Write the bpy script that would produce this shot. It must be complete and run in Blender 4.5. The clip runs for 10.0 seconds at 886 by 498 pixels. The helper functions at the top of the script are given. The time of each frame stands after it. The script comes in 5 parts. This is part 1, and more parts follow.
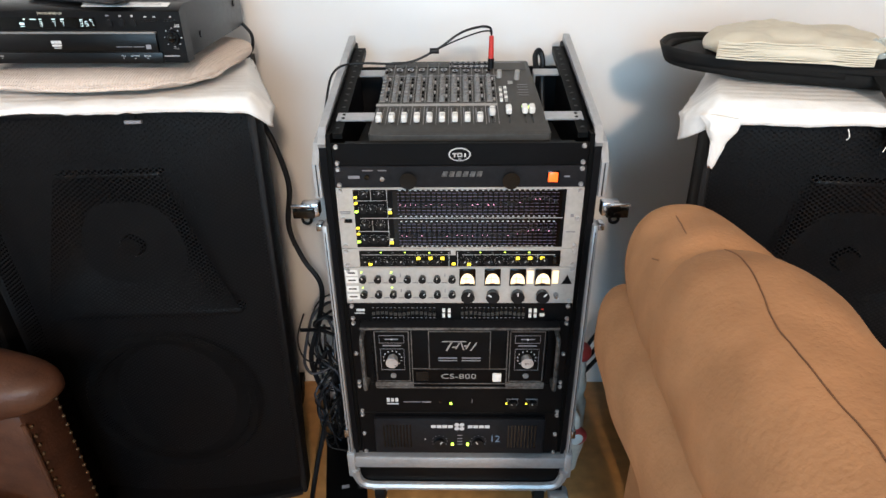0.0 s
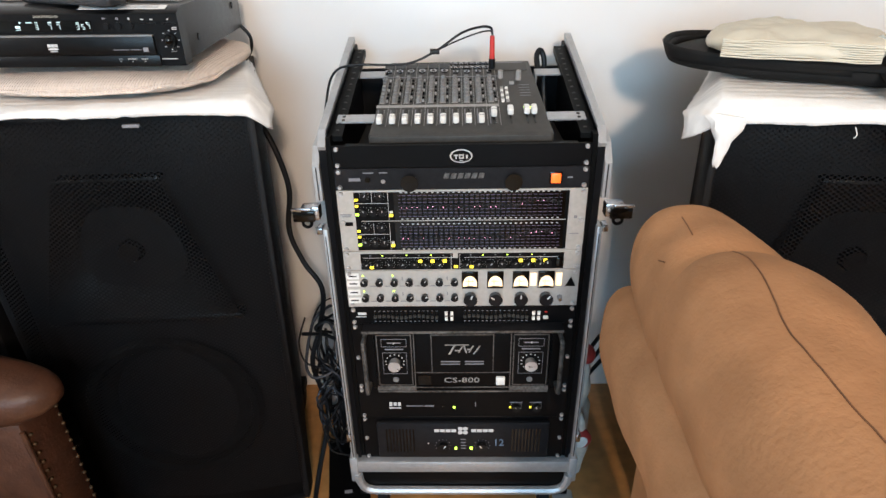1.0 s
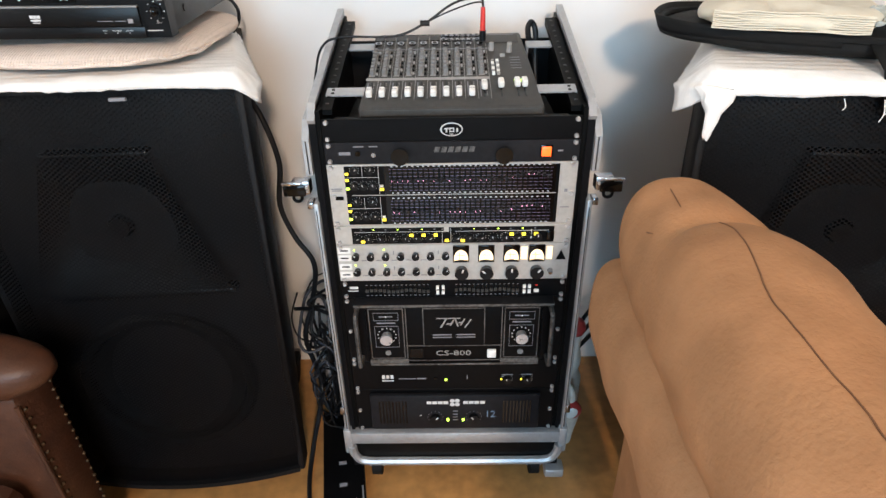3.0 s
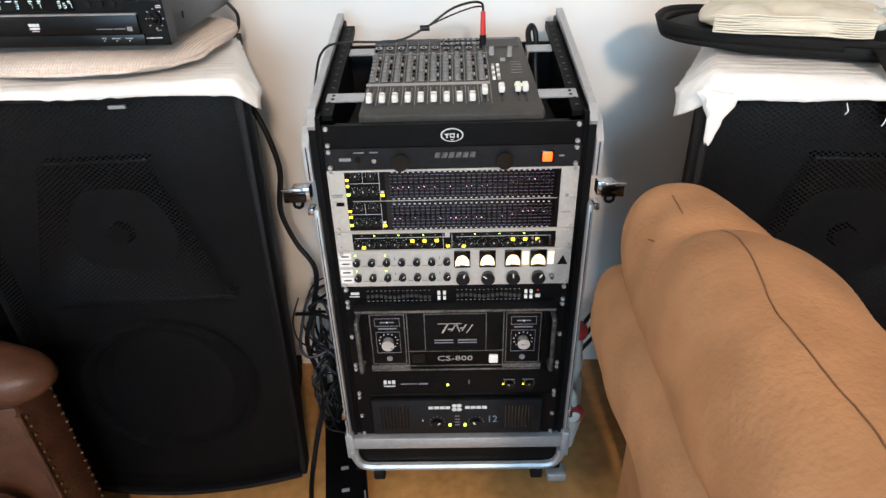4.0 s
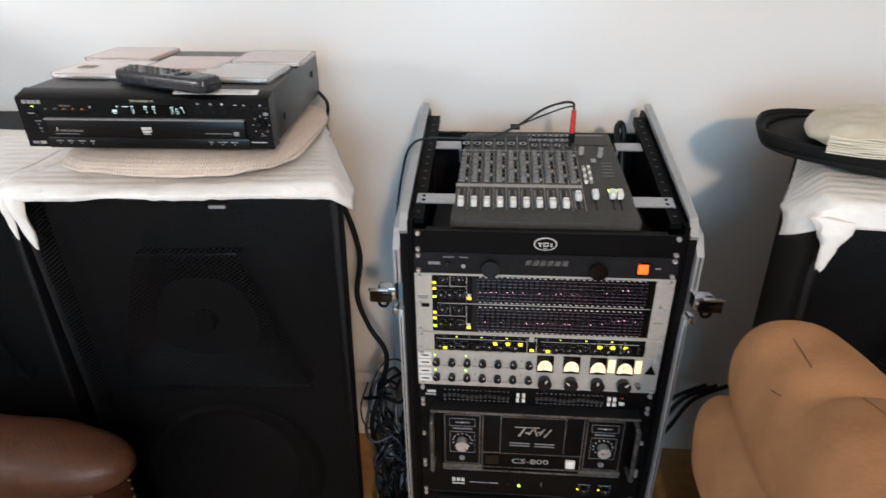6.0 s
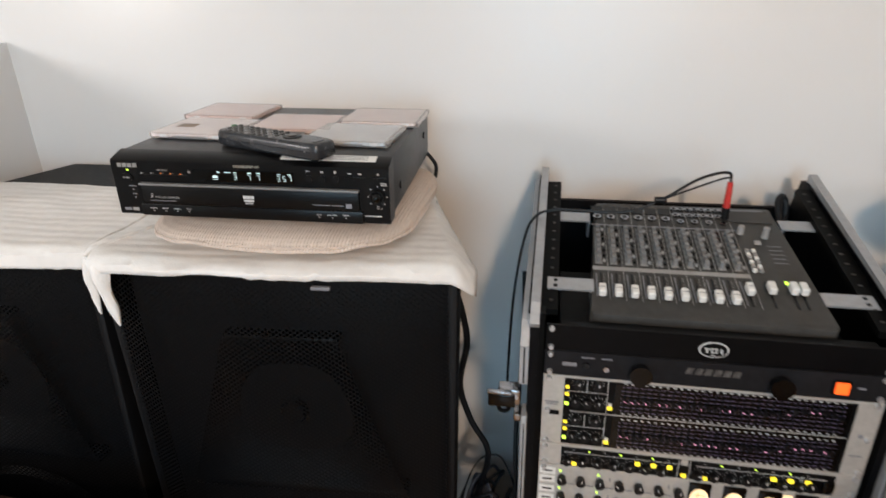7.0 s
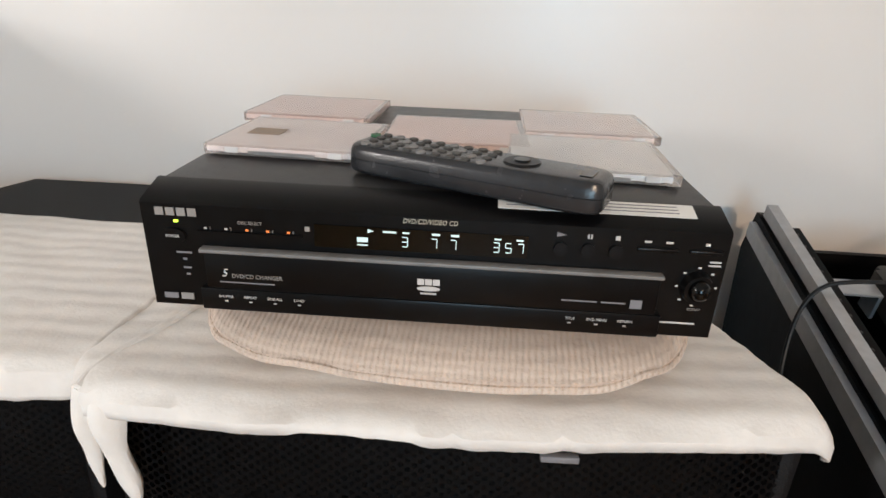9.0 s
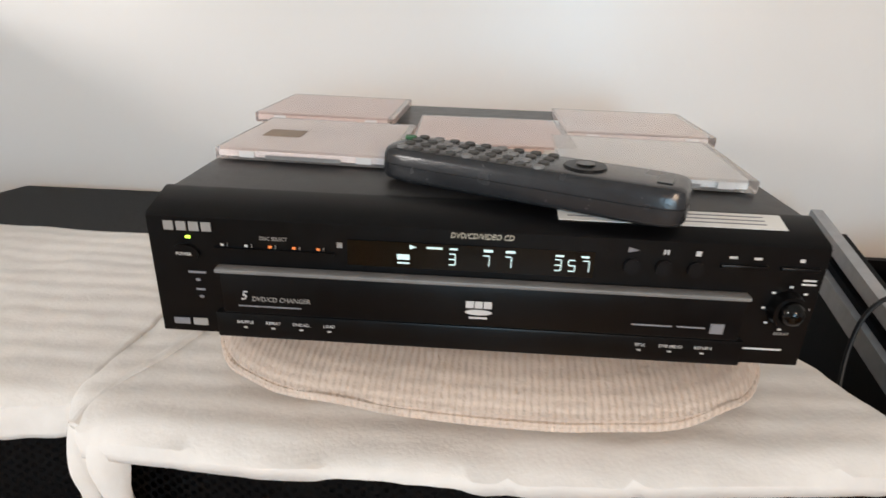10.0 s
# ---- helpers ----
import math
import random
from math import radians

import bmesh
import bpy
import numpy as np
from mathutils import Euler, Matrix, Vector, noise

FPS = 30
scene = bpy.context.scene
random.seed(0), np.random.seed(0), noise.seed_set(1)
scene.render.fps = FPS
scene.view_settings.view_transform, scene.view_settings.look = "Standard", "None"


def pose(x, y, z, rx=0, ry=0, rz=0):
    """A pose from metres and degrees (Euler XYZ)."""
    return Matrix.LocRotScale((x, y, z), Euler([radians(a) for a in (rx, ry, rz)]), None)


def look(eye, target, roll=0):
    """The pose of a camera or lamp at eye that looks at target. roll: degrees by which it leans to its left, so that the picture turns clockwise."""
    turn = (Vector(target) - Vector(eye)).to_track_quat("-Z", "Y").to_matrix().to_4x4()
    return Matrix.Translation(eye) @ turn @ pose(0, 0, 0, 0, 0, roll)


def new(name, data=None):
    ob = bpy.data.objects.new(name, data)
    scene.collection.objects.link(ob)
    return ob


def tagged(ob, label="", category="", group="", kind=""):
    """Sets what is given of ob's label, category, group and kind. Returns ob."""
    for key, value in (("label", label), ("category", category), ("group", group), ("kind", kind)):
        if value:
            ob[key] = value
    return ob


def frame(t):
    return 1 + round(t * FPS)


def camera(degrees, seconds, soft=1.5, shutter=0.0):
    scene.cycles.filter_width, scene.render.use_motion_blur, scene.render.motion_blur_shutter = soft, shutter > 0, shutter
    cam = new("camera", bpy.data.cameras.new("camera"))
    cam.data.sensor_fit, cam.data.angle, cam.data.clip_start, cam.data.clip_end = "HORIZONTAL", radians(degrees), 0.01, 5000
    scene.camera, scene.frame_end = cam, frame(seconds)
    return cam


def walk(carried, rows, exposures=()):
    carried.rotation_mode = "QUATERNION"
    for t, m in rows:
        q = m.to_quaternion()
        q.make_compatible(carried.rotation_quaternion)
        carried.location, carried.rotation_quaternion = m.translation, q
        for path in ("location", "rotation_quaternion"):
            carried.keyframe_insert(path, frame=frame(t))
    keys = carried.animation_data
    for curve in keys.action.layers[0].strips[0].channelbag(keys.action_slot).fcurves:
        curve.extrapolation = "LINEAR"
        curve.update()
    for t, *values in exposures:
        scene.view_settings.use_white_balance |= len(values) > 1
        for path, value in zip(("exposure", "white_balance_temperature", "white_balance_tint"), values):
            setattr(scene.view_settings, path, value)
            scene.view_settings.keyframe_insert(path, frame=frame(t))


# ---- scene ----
from mathutils.bvhtree import BVHTree
cam = camera(73.9, 10.0, shutter=0.25)
PATH = [
    (0, (-0.006, 0.085, 1.376), (-0.052, 1.852, 0.439), -0.8),
    (0.5, (-0.012, 0.093, 1.376), (-0.061, 1.859, 0.44), -0.9),
    (1, (-0.008, 0.098, 1.373), (-0.058, 1.866, 0.439), -1.3),
    (1.5, (-0.007, 0.096, 1.371), (-0.053, 1.864, 0.436), -2.0),
    (2, (0.0, 0.094, 1.37), (-0.036, 1.828, 0.373), -1.3),
    (2.5, (-0.003, 0.092, 1.37), (-0.031, 1.821, 0.366), -1.1),
    (4, (-0.002, 0.101, 1.378), (-0.036, 1.831, 0.374), -1.6),
    (4.5, (-0.001, 0.121, 1.401), (-0.031, 1.855, 0.405), -1.5),
    (5, (0.001, 0.148, 1.471), (0.018, 1.89, 0.488), 1.3),
    (5.2, (0.001, 0.158, 1.493), (0.031, 1.897, 0.504), 2.0),
    (6.3, (-0.159, 0.199, 1.487), (-0.371, 1.985, 0.612), -1.5),
    (6.5, (-0.19, 0.222, 1.489), (-0.415, 2.008, 0.617), -1.4),
    (7, (-0.245, 0.351, 1.483), (-0.596, 2.168, 0.723), -1.1),
    (7.5, (-0.31, 0.481, 1.467), (-0.841, 2.273, 0.755), -1.1),
    (8, (-0.439, 0.575, 1.463), (-0.912, 2.378, 0.739), 0.3),
    (8.5, (-0.583, 0.661, 1.43), (-0.823, 2.518, 0.726), -2.9),
    (9, (-0.634, 0.733, 1.411), (-0.845, 2.577, 0.667), 1.3),
    (9.5, (-0.631, 0.758, 1.401), (-0.852, 2.602, 0.657), 2.0),
    (10, (-0.677, 0.784, 1.399), (-0.873, 2.633, 0.662), 1.1),
]
EXPOSURES = [(0.0, 0.41, 6850, 13), (2.5, 0.53, 6900, 14), (4.0, 0.54, 6850, 13), (5.0, 0.26, 6750, 12), (6.3, 0.03, 6900, 14), (7.5, -0.20, 7300, 15), (10.0, -0.15, 7350, 15)]
walk(cam, [(t, look(eye, target, roll)) for t, eye, target, roll in PATH], EXPOSURES)

# ---- world and light ----
WALL_Y = 1.69
world = bpy.data.worlds.new("sky")
scene.world = world
world.use_nodes = True
_nt = world.node_tree
_sky = _nt.nodes.new("ShaderNodeTexSky")
_sky.sky_type = "NISHITA"
_sky.sun_disc = False
_sky.sun_elevation, _sky.sun_rotation = radians(40), radians(200)
_nt.links.new(_sky.outputs[0], _nt.nodes["Background"].inputs[0])
_nt.nodes["Background"].inputs[1].default_value = 0.12


def area_light(name, eye, target, sx, sy, watts, colour):
    data = bpy.data.lights.new(name, "AREA")
    data.shape, data.size, data.size_y, data.energy, data.color = "RECTANGLE", sx, sy, watts, colour
    ob = new(name, data)
    ob.matrix_world = look(eye, target)
    return ob


# warm ceiling lamp behind the camera, cool daylight from the window in the wall behind
area_light("lamp_light", (0.50, -1.95, 2.38), (-0.2, 1.5, 0.7), 0.22, 0.22, 53, (1.0, 0.79, 0.60))
area_light("window_light", (-0.15, -2.92, 1.5), (-0.15, 1.0, 1.3), 1.3, 1.2, 74, (0.36, 0.70, 1.0))
area_light("side_window_light", (-2.58, -0.15, 1.78), (-0.6, 1.5, 1.2), 0.26, 0.34, 19, (0.92, 0.96, 1.0))


# ---- materials ----
def mat(name, colour, rough=0.5, metal=0.0, vary=0.12, scale=30.0, bump=0.0, bump_scale=200.0, colour2=None, coat=0.0, spec=0.5, emit=None, power=0.0):
    """Principled material with colour variation at two scales and fine relief."""
    m = bpy.data.materials.new(name)
    m.use_nodes = True
    nt = m.node_tree
    n, l = nt.nodes, nt.links
    b = n["Principled BSDF"]
    b.inputs["Roughness"].default_value = rough
    b.inputs["Metallic"].default_value = metal
    b.inputs["Coat Weight"].default_value = coat
    b.inputs["Specular IOR Level"].default_value = spec
    tc = n.new("ShaderNodeTexCoord")
    c2 = colour2 or tuple(min(1, c * (1 - 2 * vary)) for c in colour)
    big = n.new("ShaderNodeTexNoise")
    big.inputs["Scale"].default_value, big.inputs["Detail"].default_value = scale * 0.25, 4
    fine = n.new("ShaderNodeTexNoise")
    fine.inputs["Scale"].default_value, fine.inputs["Detail"].default_value = scale * 2, 6
    add = n.new("ShaderNodeMath")
    add.operation = "ADD"
    half = n.new("ShaderNodeMath")
    half.operation = "MULTIPLY"
    half.inputs[1].default_value = 0.5
    l.new(tc.outputs["Object"], big.inputs["Vector"])
    l.new(tc.outputs["Object"], fine.inputs["Vector"])
    l.new(big.outputs[0], add.inputs[0])
    l.new(fine.outputs[0], add.inputs[1])
    l.new(add.outputs[0], half.inputs[0])
    ramp = n.new("ShaderNodeValToRGB")
    ramp.color_ramp.elements[0].position, ramp.color_ramp.elements[1].position = 0.35, 0.65
    ramp.color_ramp.elements[0].color, ramp.color_ramp.elements[1].color = (*c2, 1), (*colour, 1)
    l.new(half.outputs[0], ramp.inputs[0])
    l.new(ramp.outputs[0], b.inputs["Base Color"])
    rr = n.new("ShaderNodeMapRange")
    rr.inputs["To Min"].default_value, rr.inputs["To Max"].default_value = max(0.02, rough - 0.08), min(1, rough + 0.08)
    l.new(fine.outputs[0], rr.inputs[0])
    l.new(rr.outputs[0], b.inputs["Roughness"])
    if bump:
        bn = n.new("ShaderNodeTexNoise")
        bn.inputs["Scale"].default_value, bn.inputs["Detail"].default_value = bump_scale, 3
        bp = n.new("ShaderNodeBump")
        bp.inputs["Strength"].default_value, bp.inputs["Distance"].default_value = bump, 0.002
        l.new(tc.outputs["Object"], bn.inputs["Vector"])
        l.new(bn.outputs[0], bp.inputs["Height"])
        l.new(bp.outputs[0], b.inputs["Normal"])
    if emit:
        b.inputs["Emission Color"].default_value = (*emit, 1)
        b.inputs["Emission Strength"].default_value = power
    return m


def wave_bump(m, scale, strength, distance, axis="X", distortion=1.0):
    """Adds woven or ribbed relief to a material."""
    n, l = m.node_tree.nodes, m.node_tree.links
    w = n.new("ShaderNodeTexWave")
    w.bands_direction = axis
    w.inputs["Scale"].default_value, w.inputs["Distortion"].default_value = scale, distortion
    w.inputs["Detail"].default_value, w.inputs["Detail Scale"].default_value = 2, 1.5
    bp = n.new("ShaderNodeBump")
    bp.inputs["Strength"].default_value, bp.inputs["Distance"].default_value = strength, distance
    l.new(n["Texture Coordinate"].outputs["Object"], w.inputs["Vector"])
    l.new(w.outputs["Fac"], bp.inputs["Height"])
    b = n["Principled BSDF"]
    if b.inputs["Normal"].links:
        l.new(b.inputs["Normal"].links[0].from_socket, bp.inputs["Normal"])
    l.new(bp.outputs[0], b.inputs["Normal"])
    return m


M_WALL = mat("wall_paint", (0.755, 0.745, 0.735), 0.32, vary=0.006, scale=3, bump=0.04, bump_scale=90, spec=0.4)
M_CEIL = mat("ceiling_paint", (0.80, 0.80, 0.78), 0.8, vary=0.02, scale=4)
M_FLOOR = mat("wood_floor", (0.52, 0.26, 0.09), 0.32, vary=0.2, scale=14, bump=0.05, bump_scale=90)
M_ALU = mat("aluminium", (0.44, 0.45, 0.465), 0.45, 0.6, vary=0.10, scale=40, bump=0.05)
M_CHROME = mat("chrome", (0.42, 0.43, 0.46), 0.25, 1.0, vary=0.1, scale=60)
M_BLACKPLY = mat("black_laminate", (0.004, 0.004, 0.005), 0.5, vary=0.2, bump=0.15, bump_scale=500, spec=0.1)
M_RAIL = mat("black_steel", (0.003, 0.003, 0.003), 0.45, 0.0, vary=0.2, scale=60, spec=0.08)
M_PANEL = mat("black_panel", (0.003, 0.003, 0.0035), 0.38, vary=0.2, scale=50, bump=0.05, bump_scale=700, spec=0.1)
M_PANEL_G = mat("charcoal_panel", (0.013, 0.013, 0.015), 0.42, vary=0.2, scale=50, bump=0.05, bump_scale=700, spec=0.12)
M_SCREW = mat("screw_steel", (0.56, 0.56, 0.57), 0.3, 0.6, vary=0.1)
M_TRIM = mat("worn_trim", (0.17, 0.165, 0.16), 0.4, 0.4, vary=0.45, scale=70)
M_SILVER = mat("brushed_silver", (0.50, 0.485, 0.46), 0.36, 0.35, vary=0.08, scale=70, bump=0.04, bump_scale=900)
M_KNOB = mat("knob_black", (0.006, 0.006, 0.007), 0.35, vary=0.2, spec=0.2)
M_WHITE = mat("white_plastic", (0.78, 0.77, 0.74), 0.4, vary=0.06)
M_PRINT = mat("white_print", (0.62, 0.62, 0.62), 0.6, vary=0.1)
M_GREYPRINT = mat("grey_print", (0.22, 0.22, 0.24), 0.6, vary=0.1)
M_MIXER = mat("mixer_grey", (0.056, 0.054, 0.051), 0.45, vary=0.15, scale=40, bump=0.1, bump_scale=600, spec=0.2)
M_MIXLIGHT = mat("mixer_light_grey", (0.32, 0.31, 0.30), 0.5, vary=0.1)
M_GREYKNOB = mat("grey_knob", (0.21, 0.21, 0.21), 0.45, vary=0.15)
M_STRIP = mat("mixer_strip_grey", (0.30, 0.295, 0.285), 0.5, vary=0.12)
M_RUBBER = mat("rubber", (0.006, 0.006, 0.006), 0.7, vary=0.2, spec=0.2)
M_CABLE = mat("cable_black", (0.005, 0.006, 0.008), 0.45, vary=0.2, spec=0.3)
M_RED = mat("red_plastic", (0.62, 0.03, 0.02), 0.4, vary=0.1)
M_TOWEL = wave_bump(mat("white_towel", (0.82, 0.80, 0.775), 0.95, vary=0.04, scale=30, bump=0.22, bump_scale=300, spec=0.1), 11, 0.16, 0.006, "Y", 2.6)
M_CUSHION = wave_bump(wave_bump(mat("cream_weave", (0.72, 0.60, 0.52), 0.95, vary=0.06, scale=40, bump=0.4, bump_scale=500, spec=0.1), 62, 0.50, 0.002, "X", 1.8), 75, 0.26, 0.0015, "Z", 2.5)
M_DVD = mat("player_black", (0.0035, 0.0035, 0.004), 0.33, vary=0.2, scale=40, spec=0.2)
M_DVDTOP = mat("player_steel", (0.018, 0.018, 0.019), 0.38, vary=0.1, scale=40, bump=0.08, bump_scale=900, spec=0.55)
M_GLOSS = mat("gloss_black", (0.002, 0.002, 0.002), 0.10, vary=0.1, spec=0.3)
M_SUEDE = mat("tan_microfibre", (0.44, 0.222, 0.108), 0.88, vary=0.16, scale=7, bump=0.32, bump_scale=150, colour2=(0.29, 0.145, 0.07), spec=0.15)
for _n in M_SUEDE.node_tree.nodes:
    if _n.type == "BUMP":
        _n.inputs["Distance"].default_value = 0.004
M_LEATHER = mat("brown_leather", (0.078, 0.030, 0.015), 0.45, vary=0.2, scale=16, bump=0.45, bump_scale=160, colour2=(0.042, 0.016, 0.009), spec=0.35)
M_BRASS = mat("brass_nail", (0.09, 0.05, 0.022), 0.55, 0.5, vary=0.2)
M_NYLON = mat("black_nylon", (0.010, 0.010, 0.010), 0.75, vary=0.2, bump=0.4, bump_scale=500, spec=0.2)
M_PAPER = mat("cream_paper", (0.64, 0.59, 0.48), 0.75, vary=0.06, scale=18, bump=0.3, bump_scale=60)
M_YELLOW = mat("lit_yellow", (0.7, 0.6, 0.05), 0.4, emit=(1.0, 0.80, 0.05), power=1.5)
M_GREEN = mat("lit_green", (0.4, 0.7, 0.1), 0.4, emit=(0.55, 1.0, 0.08), power=2.6)
M_WARM = mat("lit_meter", (0.8, 0.7, 0.5), 0.5, emit=(1.0, 0.70, 0.36), power=1.0)
M_ORANGE = mat("lit_orange", (0.8, 0.15, 0.03), 0.3, emit=(1.0, 0.10, 0.012), power=1.3)
M_DIMORANGE = mat("dim_orange", (0.6, 0.12, 0.04), 0.4, emit=(1.0, 0.34, 0.09), power=0.7)
M_EQLINE = mat("violet_print", (0.15, 0.12, 0.21), 0.6, vary=0.1)
M_PINK = mat("lit_pink", (0.8, 0.3, 0.4), 0.4, emit=(1.0, 0.42, 0.66), power=3)
M_VFD = mat("lit_display", (0.6, 0.8, 0.8), 0.4, emit=(0.66, 0.90, 1.0), power=0.46)


# ---- mesh helpers ----
def box(bm, x0, x1, y0, y1, z0, z1, bevel=0.0, seg=2):
    r = bmesh.ops.create_cube(bm, size=1.0, matrix=Matrix.Translation(((x0 + x1) / 2, (y0 + y1) / 2, (z0 + z1) / 2)) @ Matrix.Diagonal((x1 - x0, y1 - y0, z1 - z0, 1)))
    if bevel:
        edges = list({e for v in r["verts"] for e in v.link_edges})
        bmesh.ops.bevel(bm, geom=edges, offset=bevel, segments=seg, affect="EDGES", profile=0.5)
    return bm


def cyl(bm, c, r, depth, axis="y", seg=20, r2=None):
    """A cylinder or cone round c; axis: the way from r to r2."""
    turn = {"y": Matrix.Rotation(radians(90), 4, "X"), "z": Matrix.Identity(4), "x": Matrix.Rotation(radians(90), 4, "Y")}[axis]
    bmesh.ops.create_cone(bm, cap_ends=True, segments=seg, radius1=r, radius2=r if r2 is None else r2, depth=depth, matrix=Matrix.Translation(c) @ turn)
    return bm


def tube(bm, pts, r, seg=8):
    """A round cord along smoothed points."""
    pts = [Vector(p) for p in pts]
    line = []
    for i in range(len(pts) - 1):
        p0, p1, p2, p3 = pts[max(i - 1, 0)], pts[i], pts[i + 1], pts[min(i + 2, len(pts) - 1)]
        for k in range(6):
            t = k / 6
            line.append(0.5 * ((2 * p1) + (p2 - p0) * t + (2 * p0 - 5 * p1 + 4 * p2 - p3) * t * t + (3 * p1 - p0 - 3 * p2 + p3) * t ** 3))
    line.append(pts[-1])
    rings = []
    side = Vector((0.3, 0.5, 0.81)).normalized()
    for i, p in enumerate(line):
        d = (line[min(i + 1, len(line) - 1)] - line[max(i - 1, 0)]).normalized()
        a = (side - d * side.dot(d))
        if a.length < 0.05:
            a = d.orthogonal()
        a.normalize()
        side = a
        b = d.cross(a)
        rings.append([bm.verts.new(p + r * (math.cos(2 * math.pi * j / seg) * a + math.sin(2 * math.pi * j / seg) * b)) for j in range(seg)])
    for r0, r1 in zip(rings, rings[1:]):
        for j in range(seg):
            bm.faces.new((r0[j], r0[(j + 1) % seg], r1[(j + 1) % seg], r1[j]))
    bm.faces.new(rings[0][::-1])
    bm.faces.new(rings[-1])
    return bm


def prism(bm, outline, a, b, axis="x"):
    """A flat outline given thickness from a to b along axis."""
    def at(p, d):
        return {"x": (d, p[0], p[1]), "y": (p[0], d, p[1]), "z": (p[0], p[1], d)}[axis]
    v0 = [bm.verts.new(at(p, a)) for p in outline]
    v1 = [bm.verts.new(at(p, b)) for p in outline]
    bm.faces.new(v0)
    bm.faces.new(v1[::-1])
    for i in range(len(outline)):
        j = (i + 1) % len(outline)
        bm.faces.new((v0[j], v0[i], v1[i], v1[j]))
    return bm


def link_mesh(name, bm, material, smooth=True):
    bmesh.ops.recalc_face_normals(bm, faces=bm.faces)
    me = bpy.data.meshes.new(name)
    bm.to_mesh(me)
    bm.free()
    me.materials.append(material)
    if smooth:
        me.shade_smooth()
        me.set_sharp_from_angle(angle=radians(35))
    return me


def part(name, bm, material, parent=None, label="", at=None):
    ob = new(name, link_mesh(name, bm, material))
    ob.parent = parent
    if at is not None:
        ob.location = at
    if label:
        ob["label"] = label
    return ob


def thing(name, at, label, category, group="", kind="", rz=0.0):
    ob = new(name)
    ob.empty_display_size = 0.05
    ob.location = at
    ob.rotation_euler = (0, 0, radians(rz))
    return tagged(ob, label, category, group, kind)


def B(*a, **k):
    return box(bmesh.new(), *a, **k)


def C(*a, **k):
    return cyl(bmesh.new(), *a, **k)


def T(*a, **k):
    return tube(bmesh.new(), *a, **k)


def grid_mesh(nx, ny, fn):
    """A sheet of nx by ny cells at fn(u, v)."""
    bm = bmesh.new()
    rows = [[bm.verts.new(fn(i / nx, j / ny)) for i in range(nx + 1)] for j in range(ny + 1)]
    for j in range(ny):
        for i in range(nx):
            bm.faces.new((rows[j][i], rows[j][i + 1], rows[j + 1][i + 1], rows[j + 1][i]))
    return bm


def thick(ob, t, offset=1.0):
    md = ob.modifiers.new("thickness", "SOLIDIFY")
    md.thickness, md.offset = t, offset
    return ob


def lettering(text, size, material, parent, at, rx=90, rz=0, shear=0.0, stretch=1.0, name="lettering"):
    cu = bpy.data.curves.new(name, "FONT")
    cu.body, cu.size, cu.shear = text, size, shear
    cu.align_x, cu.align_y = "CENTER", "CENTER"
    cu.extrude, cu.resolution_u = 0.0003, 2
    tmp = bpy.data.objects.new(name, cu)
    scene.collection.objects.link(tmp)
    me = bpy.data.meshes.new_from_object(tmp.evaluated_get(bpy.context.evaluated_depsgraph_get()))
    bpy.data.objects.remove(tmp)
    me.materials.clear()
    me.materials.append(material)
    ob = new(name, me)
    ob.parent = parent
    ob.location = at
    ob.scale = (stretch, 1, 1)
    ob.rotation_euler = (radians(rx), 0, radians(rz))
    return ob


# ---- room ----
def structure(name, bm, material, label):
    return tagged(part(name, bm, material), label, name.split("_")[0], kind="structure")


X0, X1, Y0, HI = -2.6, 3.0, -3.0, 2.5
structure("floor", B(X0 - 0.1, X1 + 0.1, Y0 - 0.1, WALL_Y + 0.1, -0.08, 0), M_FLOOR, "glossy orange-brown wood laminate floor")
structure("ceiling", B(X0 - 0.1, X1 + 0.1, Y0 - 0.1, WALL_Y + 0.1, HI, HI + 0.08), M_CEIL, "plain white painted ceiling")
structure("wall_north", B(X0 - 0.1, X1 + 0.1, WALL_Y, WALL_Y + 0.1, 0, HI), M_WALL, "semi-gloss off-white painted wall behind the equipment")
_bm = bmesh.new()
box(_bm, X0 - 0.1, X0, Y0, -0.5, 0, HI)
box(_bm, X0 - 0.1, X0, 0.2, WALL_Y, 0, HI)
box(_bm, X0 - 0.1, X0, -0.5, 0.2, 0, 1.4)
box(_bm, X0 - 0.1, X0, -0.5, 0.2, 2.15, HI)
structure("wall_west", _bm, M_WALL, "plain off-white painted side wall with a small window opening")
# added half-height wall: blocks the side light, darkening the north wall's left end
structure("wall_return", B(-1.78, -1.61, 1.00, WALL_Y, 0, 1.42), M_WALL, "off-white half-height wall added to shade the left of the north wall")
structure("wall_east", B(X1, X1 + 0.1, Y0, WALL_Y, 0, HI), M_WALL, "plain off-white painted side wall")
_bm = bmesh.new()
WX0, WX1, WZ0, WZ1 = -0.85, 0.55, 0.9, 2.1
box(_bm, X0 - 0.1, WX0, Y0 - 0.1, Y0, 0, HI)
box(_bm, WX1, X1 + 0.1, Y0 - 0.1, Y0, 0, HI)
box(_bm, WX0, WX1, Y0 - 0.1, Y0, 0, WZ0)
box(_bm, WX0, WX1, Y0 - 0.1, Y0, WZ1, HI)
structure("wall_south", _bm, M_WALL, "plain off-white wall with a window opening")


